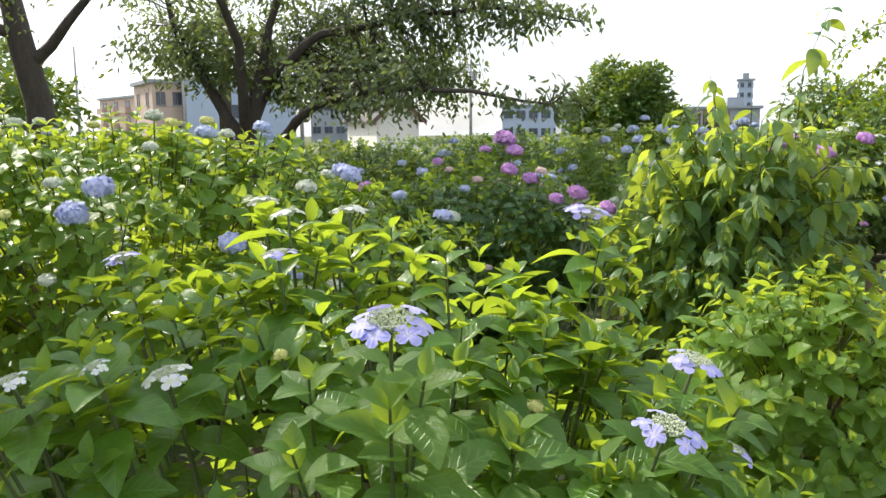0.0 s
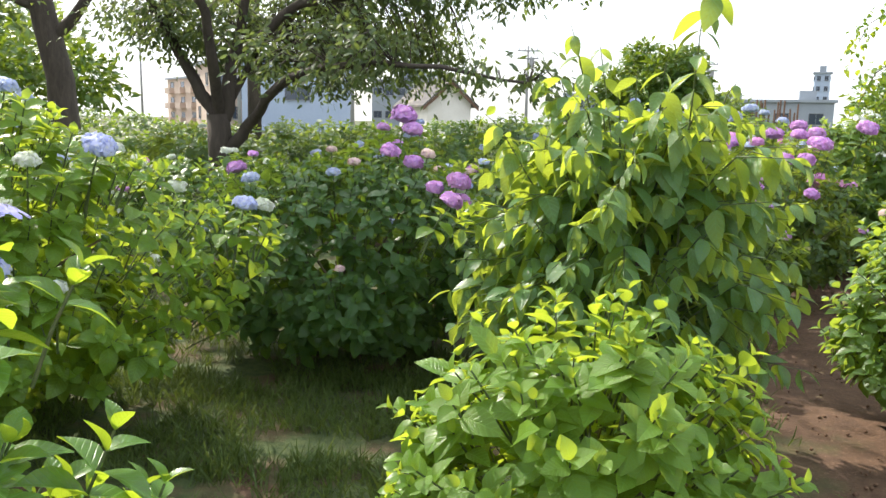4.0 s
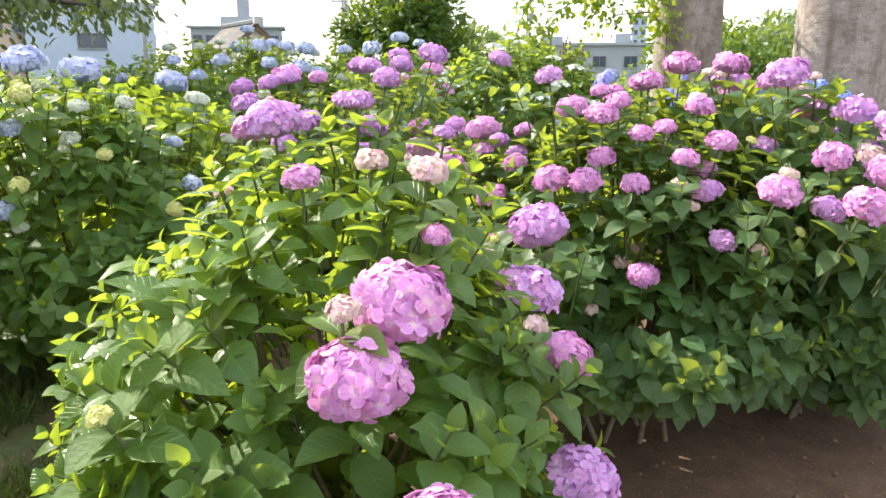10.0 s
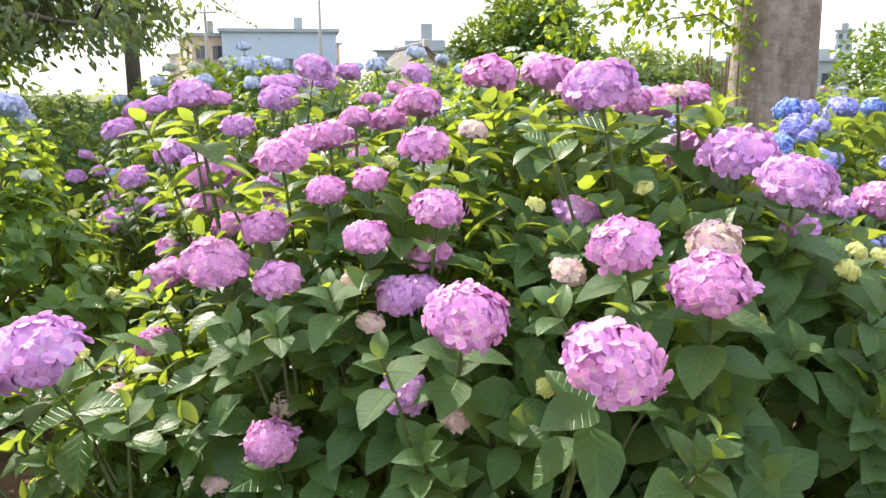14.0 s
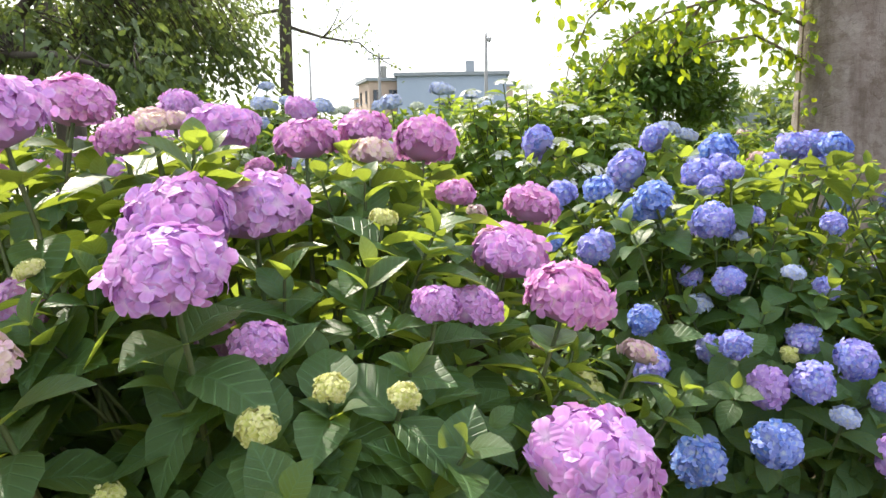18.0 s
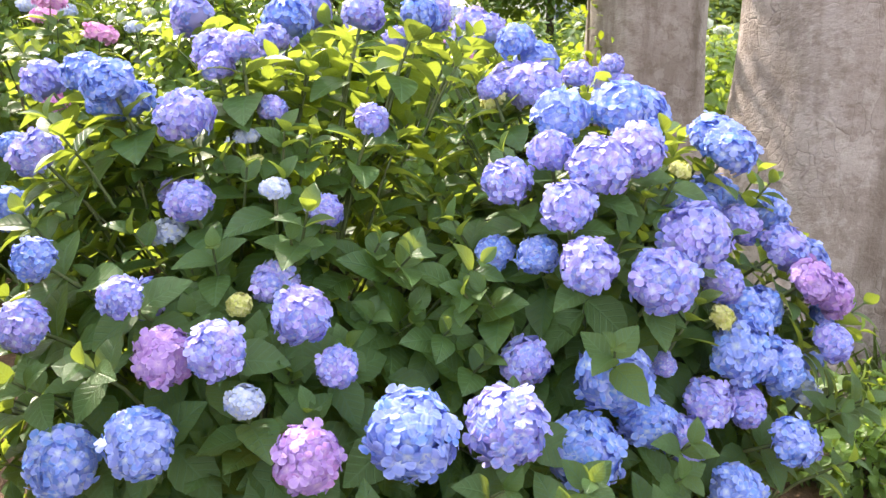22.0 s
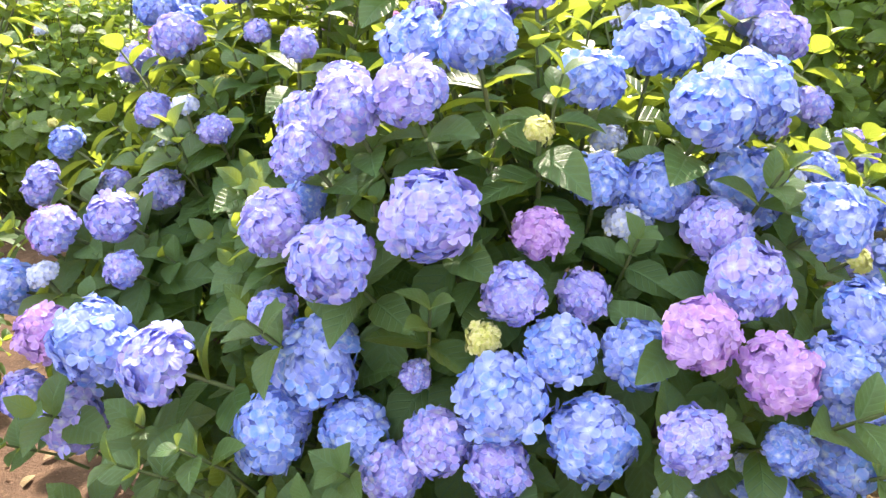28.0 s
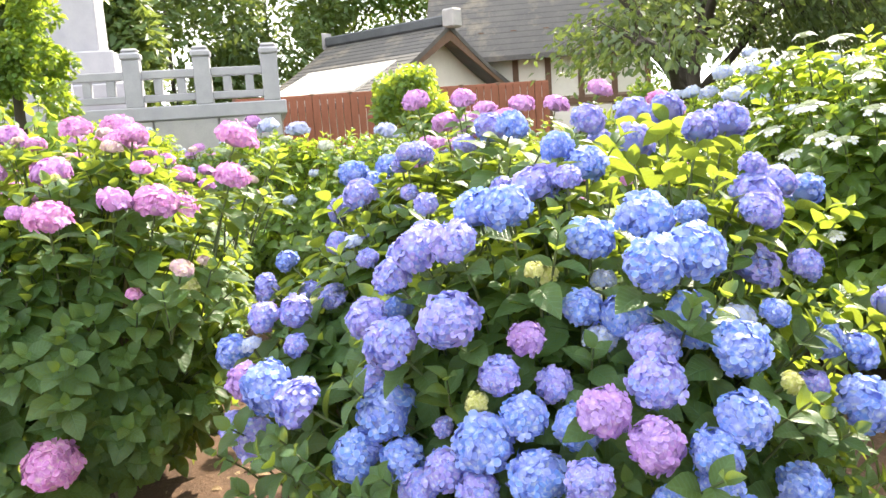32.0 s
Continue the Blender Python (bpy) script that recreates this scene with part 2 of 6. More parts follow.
PETAL = {
    "K": petal_material("pink_sepal", (0.74, 0.32, 0.60), (0.62, 0.27, 0.62), (0.80, 0.60, 0.66)),
    "U": petal_material("purple_sepal", (0.54, 0.29, 0.69), (0.67, 0.32, 0.66), (0.72, 0.52, 0.73)),
    "B": petal_material("blue_sepal", (0.140, 0.305, 0.790), (0.285, 0.350, 0.800), (0.60, 0.70, 0.82)),
    "V": petal_material("violet_sepal", (0.220, 0.310, 0.790), (0.395, 0.335, 0.770), (0.62, 0.68, 0.82)),
    "P": petal_material("magenta_violet_sepal", (0.495, 0.255, 0.644), (0.432, 0.290, 0.681), (0.630, 0.458, 0.718)),
    "W": petal_material("pale_blue_sepal", (0.36, 0.45, 0.75), (0.53, 0.58, 0.75), (0.64, 0.65, 0.48)),
    "C": petal_material("cream_pink_sepal", (0.70, 0.44, 0.60), (0.72, 0.58, 0.50), (0.72, 0.70, 0.40)),
    "Y": petal_material("unripe_green_sepal", (0.58, 0.60, 0.17), (0.71, 0.69, 0.33), (0.50, 0.56, 0.12)),
    "S": petal_material("soft_blue_sepal", (0.36, 0.42, 0.72), (0.50, 0.54, 0.76), (0.64, 0.66, 0.66)),
    "L": petal_material("lilac_blue_sepal", (0.324, 0.334, 0.773), (0.450, 0.422, 0.791), (0.594, 0.563, 0.773)),
    "M": petal_material("white_lace_sepal", (0.62, 0.64, 0.74), (0.70, 0.71, 0.68), (0.62, 0.66, 0.40)),
    "G": petal_material("white_green_sepal", (0.540, 0.607, 0.460), (0.648, 0.669, 0.626), (0.495, 0.563, 0.276)),
}
BUD = surface("lacecap_bud", (0.36, 0.42, 0.22), (0.58, 0.60, 0.50), 60, 0.7, 0)
STEM = surface("green_stem", (0.055, 0.10, 0.028), (0.10, 0.11, 0.045), 20, 0.6, 0.3)
WOODY = surface("woody_stem", (0.10, 0.075, 0.045), (0.19, 0.15, 0.10), 20, 0.85, 0.5)
BARK_DARK = surface("dark_bark", (0.035, 0.028, 0.022), (0.085, 0.068, 0.055), 6, 0.9, 0.8, 30, stretch=(1, 1, 0.25), distance=0.03)
BARK_PALE = flaky_bark()
SOIL = surface("bare_soil", (0.095, 0.052, 0.031), (0.17, 0.098, 0.060), 30, 0.95, 0.7)
PLASTER = surface("white_plaster", (0.66, 0.62, 0.58), (0.76, 0.73, 0.69), 0.8, 0.85, 0.15, 8)
BEIGE = surface("beige_render", (0.46, 0.35, 0.29), (0.55, 0.43, 0.36), 0.5, 0.85, 0.1, 6)
BLUEGREY = surface("blue_grey_panel", (0.32, 0.39, 0.52), (0.39, 0.46, 0.58), 0.3, 0.7, 0.1, 5)
GREYWALL = surface("grey_concrete", (0.23, 0.26, 0.30), (0.31, 0.34, 0.38), 0.4, 0.85, 0.15, 6)
DARKTRIM = surface("dark_trim", (0.05, 0.05, 0.055), (0.10, 0.10, 0.11), 3, 0.5, 0.1)
STONE = surface("pale_granite", (0.31, 0.31, 0.35), (0.42, 0.41, 0.45), 3, 0.75, 0.2, 60)
STONE_GREY = surface("grey_granite", (0.32, 0.31, 0.32), (0.44, 0.42, 0.42), 3, 0.8, 0.25, 50)
ROOF_RIDGE = surface("dark_ridge_tile", (0.060, 0.066, 0.080), (0.12, 0.125, 0.14), 2.0, 0.6, 0.3, 18)
ROOF = surface("grey_roof_tile", (0.085, 0.082, 0.086), (0.135, 0.126, 0.122), 1.5, 0.95, 0.3, 14, stain=(0.22, 0.19, 0.16))
BROWN = surface("red_brown_board", (0.19, 0.062, 0.034), (0.30, 0.105, 0.060), 3, 0.7, 0.25, 30, stretch=(1, 1, 0.3))
TIMBER = surface("dark_timber", (0.10, 0.055, 0.035), (0.17, 0.095, 0.06), 3, 0.7, 0.2, 24)
TIMBER_WALL = surface("weathered_timber_wall", (0.20, 0.13, 0.10), (0.34, 0.25, 0.20), 2, 0.8, 0.2, 20, stretch=(1, 1, 0.3))
WOODPOLE = surface("grey_pole", (0.24, 0.24, 0.25), (0.34, 0.34, 0.35), 2, 0.8, 0.1)
n_glass = Nodes("window_glass")
g_bsdf = n_glass.add("ShaderNodeBsdfPrincipled", Roughness=0.08)
g_bsdf.inputs["Base Color"].default_value = (0.05, 0.065, 0.09, 1)
n_glass.link(g_bsdf.outputs[0], n_glass.out.inputs[0])
GLASS = n_glass.mat


def ground_material():
    """Bare soil that turns to short grass and moss in patches."""
    n = Nodes("garden_ground")
    coord = n.add("ShaderNodeTexCoord")
    sep = n.add("ShaderNodeSeparateXYZ")
    n.link(coord.outputs["Object"], sep.inputs[0])
    soil = n.mix(n.spread(n.noise(7, 6, 0.7), 0.35, 0.65), (0.074, 0.041, 0.025), (0.138, 0.079, 0.048))
    soil = n.mix(n.spread(n.noise(60, 4, 0.7), 0.55, 0.72), soil, (0.22, 0.135, 0.086))
    grass = n.mix(n.spread(n.noise(25, 4, 0.7), 0.35, 0.65), (0.032, 0.056, 0.016), (0.080, 0.105, 0.032))
    edge = n.math('ADD', sep.outputs[0], n.math('MULTIPLY', n.math('SUBTRACT', n.noise(1.6, 5, 0.6), 0.5), 2.6))
    west = n.spread(edge, 2.35, 1.75)
    far = n.spread(n.math('ADD', sep.outputs[1], n.math('MULTIPLY', edge, 0.1)), 8.5, 10.5)
    patch = n.math('MULTIPLY', n.math('MAXIMUM', west, far), n.spread(n.noise(2.4, 5, 0.65), 0.34, 0.52))
    col = n.mix(patch, soil, grass)
    b = n.add("ShaderNodeBsdfPrincipled", Roughness=0.95)
    n.link(col, b.inputs["Base Color"])
    n.link(n.bump(n.math('ADD', n.noise(14, 6, 0.7), n.math('MULTIPLY', n.noise(90, 4, 0.7), 0.6)), 0.7, 0.02), b.inputs["Normal"])
    n.link(b.outputs[0], n.out.inputs[0])
    return n.mat


GROUND = ground_material()


# ---- mesh helpers ----
class Shape:
    """Collects vertices, faces and leaf coordinates for one mesh."""

    def __init__(self):
        self.v, self.f, self.uv = [], [], None

    def poly(self, pts, faces):
        k = len(self.v)
        self.v.extend(tuple(p) for p in pts)
        self.f.extend(tuple(i + k for i in f) for f in faces)
        return self

    def box(self, x0, x1, y0, y1, z0, z1, m=None):
        pts = [Vector((x, y, z)) for z in (z0, z1) for y in (y0, y1) for x in (x0, x1)]
        if m is not None:
            pts = [m @ p for p in pts]
        return self.poly(pts, [(0, 2, 3, 1), (4, 5, 7, 6), (0, 1, 5, 4), (2, 6, 7, 3), (0, 4, 6, 2), (1, 3, 7, 5)])

    def tube(self, pts, radii, sides=6, ends=True):
        pts = [Vector(p) for p in pts]
        k = len(self.v)
        side = None
        for i, p in enumerate(pts):
            way = (pts[min(i + 1, len(pts) - 1)] - pts[max(i - 1, 0)]).normalized()
            if side is None:
                side = way.orthogonal().normalized()
            side = (side - way * side.dot(way)).normalized()
            other = way.cross(side)
            for s in range(sides):
                a = 2 * math.pi * s / sides
                self.v.append(tuple(p + (side * math.cos(a) + other * math.sin(a)) * radii[i]))
        for i in range(len(pts) - 1):
            for s in range(sides):
                t = (s + 1) % sides
                self.f.append((k + i * sides + s, k + i * sides + t, k + (i + 1) * sides + t, k + (i + 1) * sides + s))
        if ends:
            self.f.append(tuple(k + s for s in reversed(range(sides))))
            self.f.append(tuple(k + (len(pts) - 1) * sides + s for s in range(sides)))
        return self

    def mesh(self, name, material, smooth=False, bevel=0.0):
        me = bpy.data.meshes.new(name)
        me.from_pydata(self.v, [], self.f)
        if bevel:
            bm = bmesh.new()
            bm.from_mesh(me)
            bmesh.ops.bevel(bm, geom=bm.edges[:], offset=bevel, segments=1, affect='EDGES', clamp_overlap=True)
            bm.to_mesh(me)
            bm.free()
        if smooth:
            me.polygons.foreach_set("use_smooth", [True] * len(me.polygons))
        me.materials.append(material)
        me.update()
        return me


def part(name, mesh, parent, label="", kind="", at=None):
    """Links a mesh as one object under a thing or a part."""
    ob = new(name, mesh)
    ob.parent = parent
    if at is not None:
        ob.matrix_basis = at
    return tagged(ob, label, kind=kind)


def thing(name, label, category, place, group="", kind=""):
    """An empty at a thing's base that carries its parts."""
    ob = new(name)
    ob.empty_display_size = 0.1
    ob.location = place
    return tagged(ob, label, category, group, kind)


def solid(name, mesh, label, category, place=(0, 0, 0), group="", kind=""):
    ob = new(name, mesh)
    ob.location = place
    return tagged(ob, label, category, group, kind)


def leaf_form(width, fold=0.22, droop=0.25, stations=(0, .10, .26, .44, .62, .80, 1.0), tooth=0.0):
    """One leaf along +y, its face towards +z: vertices, faces, coordinates."""
    v, uv, f = [], [], []
    for i, y in enumerate(stations):
        w = width * (math.sin(math.pi * min(1.0, y ** 0.90 * 0.98 + 0.02)) ** 0.86) * 0.5
        if i in (0, len(stations) - 1):
            w = 0.012
        z = -droop * y * y + 0.04 * math.sin(y * 3.1)
        k = tooth * (1 if i % 2 else -1)
        v += [(-w * (1 + k), y, z + fold * w), (0, y, z), (w * (1 + k), y, z + fold * w)]
        uv += [(y, 0.5 - w / width), (y, 0.5), (y, 0.5 + w / width)]
    for i in range(len(stations) - 1):
        a = 3 * i
        f += [(a, a + 1, a + 4, a + 3), (a + 1, a + 2, a + 5, a + 4)]
    return np.array(v), f, np.array(uv)


STEPS = (0, .09, .18, .29, .40, .51, .62, .73, .84, .93, 1.0)
LEAF_FORMS = [leaf_form(0.66, 0.34, 0.16, STEPS, 0.035), leaf_form(0.74, 0.20, 0.28, STEPS, 0.03), leaf_form(0.60, 0.5, 0.08, STEPS, 0.035), leaf_form(0.70, 0.28, 0.44, STEPS, 0.03)]
FULL_STEPS = (0, .10, .26, .44, .62, .79, .92, 1.0)
PLAIN_FORMS = [leaf_form(0.68, 0.34, 0.16, FULL_STEPS), leaf_form(0.74, 0.20, 0.30, FULL_STEPS), leaf_form(0.62, 0.45, 0.10, FULL_STEPS)]
UPRIGHT_FORMS = [leaf_form(0.56, 0.45, 0.16, STEPS, 0.03), leaf_form(0.62, 0.30, 0.30, STEPS, 0.03), leaf_form(0.52, 0.55, 0.08, STEPS, 0.03)]
NARROW_FORMS = [leaf_form(0.46, 0.30, 0.20, STEPS), leaf_form(0.52, 0.15, 0.32, STEPS)]
CHEAP_FORMS = [leaf_form(0.66, 0.3, 0.3, (0, .25, .65, 1.0)), leaf_form(0.72, 0.2, 0.15, (0, .25, .65, 1.0))]
TINY_FORMS = [leaf_form(0.46, 0.25, 0.25, (0, .45, 1.0))]
BLADE_FORMS = [leaf_form(0.07, 0.3, 0.45, (0, .5, 1.0)), leaf_form(0.06, 0.2, 0.2, (0, .5, 1.0))]


def with_uv(me, uv):
    layer = me.uv_layers.new(name="UVMap")
    idx = np.empty(len(me.loops), dtype=np.int32)
    me.loops.foreach_get("vertex_index", idx)
    layer.data.foreach_set("uv", np.ascontiguousarray(uv[idx], dtype=np.float32).ravel())


def single_leaf(name, form, material):
    v, f, uv = form
    me = bpy.data.meshes.new(name)
    me.from_pydata([tuple(p) for p in v], [], f)
    with_uv(me, uv)
    me.polygons.foreach_set("use_smooth", [True] * len(me.polygons))
    me.materials.append(material)
    return me


class Leaves:
    """Leaves by base, way, face and length; drawn as single leaves or joined."""

    def __init__(self):
        self.p, self.d, self.n, self.s = [], [], [], []

    def add(self, p, d, n, s):
        self.p.append(p), self.d.append(d), self.n.append(n), self.s.append(s)

    def frames(self):
        p, d, n, s = (np.array(a, dtype=float) for a in (self.p, self.d, self.n, self.s))
        d /= np.linalg.norm(d, axis=1, keepdims=True)
        n = n - d * (n * d).sum(1, keepdims=True)
        n /= np.maximum(np.linalg.norm(n, axis=1, keepdims=True), 1e-6)
        x = np.cross(d, n)
        return p, x * s[:, None], d * s[:, None], n * s[:, None]

    def draw(self, parent, forms, material, name="foliage", single=0, focus=None, base=(0, 0, 0), label=""):
        if not self.p:
            return
        p, x, y, z = self.frames()
        p = p - np.array(base, dtype=float)
        order = np.arange(len(p))
        if single and focus is not None:
            order = np.argsort(((p + np.array(base) - np.array(focus)) ** 2).sum(1))
            meshes = [single_leaf("leaf", form, material) for form in forms]
            for j, i in enumerate(order[:single]):
                m = Matrix(((x[i][0], y[i][0], z[i][0], p[i][0]), (x[i][1], y[i][1], z[i][1], p[i][1]), (x[i][2], y[i][2], z[i][2], p[i][2]), (0, 0, 0, 1)))
                part("leaf", meshes[j % len(meshes)], parent, at=m)
            order = order[single:]
        vs, fs, us, k = [], [], [], 0
        forms = PLAIN_FORMS if forms is LEAF_FORMS else forms
        for j, (v, f, uv) in enumerate(forms):
            pick = order[j::len(forms)]
            if not len(pick):
                continue
            w = p[pick][:, None, :] + v[None, :, 0:1] * x[pick][:, None, :] + v[None, :, 1:2] * y[pick][:, None, :] + v[None, :, 2:3] * z[pick][:, None, :]
            vs.append(w.reshape(-1, 3))
            fa = np.array(f)
            fs.append((fa[None] + (k + np.arange(len(pick)) * len(v))[:, None, None]).reshape(-1, 4))
            us.append(np.tile(uv, (len(pick), 1)))
            k += len(pick) * len(v)
        if not vs:
            return
        vs, fs, us = np.concatenate(vs), np.concatenate(fs), np.concatenate(us)
        me = bpy.data.meshes.new(name)
        me.vertices.add(len(vs))
        me.vertices.foreach_set("co", vs.astype(np.float32).ravel())
        me.loops.add(fs.size)
        me.loops.foreach_set("vertex_index", fs.astype(np.int32).ravel())
        me.polygons.add(len(fs))
        me.polygons.foreach_set("loop_start", np.arange(0, fs.size, 4, dtype=np.int32))
        me.polygons.foreach_set("loop_total", np.full(len(fs), 4, dtype=np.int32))
        me.polygons.foreach_set("use_smooth", np.ones(len(fs), dtype=bool))
        me.update(calc_edges=True)
        with_uv(me, us)
        me.materials.append(material)
        return part(name, me, parent, label, "stuff") if parent else new(name, me)


# ---- flower heads ----
PETAL_V = np.array([(0.06, 0, 0.0), (0.36, -0.33, 0.06), (0.36, 0.33, 0.06), (0.74, -0.46, 0.0), (0.74, 0.46, 0.0), (1.02, -0.20, -0.05), (1.02, 0.20, -0.05)])
PETAL_F = [(0, 1, 2), (1, 3, 4, 2), (3, 5, 6, 4)]


def floret(shape, uvs, centre, normal, size, turn, cup, petals=4):
    nz = Vector(normal).normalized()
    nx = nz.orthogonal().normalized()
    ny = nz.cross(nx)
    k0 = len(shape.v)
    shape.v.append(tuple(centre))
    uvs.append((0, 0.5))
    for q in range(petals):
        a = turn + 2 * math.pi * q / petals
        ux, uy = nx * math.cos(a) + ny * math.sin(a), ny * math.cos(a) - nx * math.sin(a)
        grow = size * random.uniform(0.88, 1.1)
        ring = [k0]
        for x, y, z in PETAL_V[1:]:
            p = Vector(centre) + (ux * x + uy * y * 1.05 + nz * (z + cup * x * (1.1 - x))) * grow
            ring.append(len(shape.v))
            shape.v.append(tuple(p))
            uvs.append((x, 0.5 + y * 0.5))
        for f in PETAL_F:
            shape.f.append(tuple(ring[i] for i in f))


def mophead(count, size, low=-0.55, flat=0.86, seed=1):
    """A round head of one unit across: florets over a ball, open below."""
    random.seed(seed)
    shape, uvs = Shape(), []
    for i in range(count):
        z = 1 - (1 - low) * (i + 0.5) / count
        a = i * 2.39996 + random.uniform(-0.25, 0.25)
        rad = math.sqrt(max(0.0, 1 - z * z))
        way = Vector((math.cos(a) * rad, math.sin(a) * rad, z))
        bumpy = 0.372 + random.uniform(-0.032, 0.052)
        tilt = way + Vector((random.uniform(-.75, .75), random.uniform(-.75, .75), random.uniform(-.4, .6)))
        floret(shape, uvs, way * bumpy * Vector((1, 1, flat)), tilt, size * random.uniform(0.82, 1.14), random.uniform(0, 1.6), random.uniform(-0.1, 0.55))
    rings, sides = (-0.8, -0.35, 0.15, 0.6), 8
    k = len(shape.v)
    for z in rings:
        rad = math.sqrt(1 - z * z) * 0.355
        for q in range(sides):
            shape.v.append((math.cos(q * 6.2832 / sides) * rad, math.sin(q * 6.2832 / sides) * rad, z * 0.355 * flat))
            uvs.append((0.9, 0.5))
    shape.v += [(0, 0, 0.355 * flat), (0, 0, -0.355 * flat)]
    uvs += [(0.9, 0.5)] * 2
    for r in range(len(rings) - 1):
        for q in range(sides):
            a, c = k + r * sides + q, k + r * sides + (q + 1) % sides
            shape.f.append((a, c, c + sides, a + sides))
    for q in range(sides):
        c = (q + 1) % sides
        shape.f += [(k + 3 * sides + q, k + 3 * sides + c, k + 4 * sides), (k + c, k + q, k + 4 * sides + 1)]
    me = shape.mesh("flower_head", PETAL["B"], True)
    with_uv(me, np.array(uvs))
    return me


def lacecap(seed, ring=6):
    """A flat head: a low cushion of pale buds inside a loose ring of wide four-petalled florets."""
    random.seed(seed)
    petals, uvs = Shape(), []
    for i in range(ring):
        a = 2 * math.pi * i / ring + random.uniform(-0.3, 0.3)
        r = random.uniform(0.34, 0.42)
        out = Vector((math.cos(a), math.sin(a), 0))
        floret(petals, uvs, out * r + Vector((0, 0, random.uniform(-0.06, 0.02))), out * random.uniform(0.2, 1.0) + Vector((0, 0, 1)), random.uniform(0.155, 0.20), random.uniform(0, 1.6), random.uniform(0.0, 0.35))
    me = petals.mesh("ray_florets", PETAL["L"], True)
    with_uv(me, np.array(uvs))
    buds = Shape()
    for i in range(150):
        r, a = 0.27 * math.sqrt((i + 0.5) / 150), i * 2.39996
        s = random.uniform(0.014, 0.026)
        c = Vector((math.cos(a) * r, math.sin(a) * r, 0.05 - 0.3 * r * r + random.uniform(-.03, .04)))
        buds.poly([c + Vector(q) * s for q in ((1, 0, 0), (0, 1, 0), (-1, 0, 0), (0, -1, 0), (0, 0, 1.2), (0, 0, -1.2))],
                  [(0, 1, 4), (1, 2, 4), (2, 3, 4), (3, 0, 4), (1, 0, 5), (2, 1, 5), (3, 2, 5), (0, 3, 5)])
        if i % 3 == 0:
            buds.tube([c, Vector((c.x * 0.4, c.y * 0.4, -0.12))], [0.006, 0.006], 3, False)
    return me, buds.mesh("bud_disc", BUD)


HEAD_NEAR = [mophead(120, 0.132, low=-0.62, flat=0.90, seed=s) for s in (11, 12, 13, 14)]
HEAD_DOME = [mophead(110, 0.134, low=-0.32, flat=0.74, seed=s) for s in (15, 16, 17, 18)]
HEAD_LOOSE = [mophead(70, 0.125, low=-0.30, flat=0.66, seed=s) for s in (21, 22)]
HEAD_FAR = [mophead(40, 0.21, low=-0.2, flat=0.6, seed=s) for s in (31, 32)]
LACE = [lacecap(41), lacecap(42, 7), lacecap(43, 5)]
HEAD_NAME = {"K": "pink flower head", "U": "purple-pink flower head", "B": "blue flower head", "V": "violet-blue flower head", "P": "magenta flower head",
             "W": "pale blue flower head", "S": "soft lavender-blue flower head", "C": "cream and pink opening flower head", "Y": "small unripe yellow-green flower head", "G": "greenish white flower head"}


def flower(parent, base, colour, at, size, way, pool, stalk):
    """One flower head with its own short stalk under the bush."""
    way = Vector(way).normalized()
    turn = way.to_track_quat("Z", "Y").to_matrix().to_4x4()
    m = Matrix.Translation(Vector(at) - Vector(base)) @ turn @ Matrix.Rotation(random.uniform(0, 6.28), 4, 'Z') @ Matrix.Diagonal((size, size, size * random.uniform(0.9, 1.02), 1))
    if colour in "LM":
        rays, buds = random.choice(LACE)
        head = part("flower_head", rays, parent, "flat lacecap head with " + ("lilac-blue" if colour == "L" else "white") + " outer florets", at=m)
        if colour == "M":
            head.material_slots[0].link = 'OBJECT'
            head.material_slots[0].material = PETAL["M"]
        part("bud_disc", buds, head, "pale green centre buds")
    else:
        head = part("flower_head", random.choice(pool), parent, HEAD_NAME[colour], at=m)
        head.material_slots[0].link = 'OBJECT'
        head.material_slots[0].material = PETAL[colour]
    p = Vector(at) - Vector(base)
    stalk.tube([p - way * size * 0.1, p - way * (size * 0.5 + 0.07), p - way * (size * 0.4 + 0.2) - Vector((0, 0, 0.05))], [0.0035, 0.004, 0.005], 5, False)
    return head


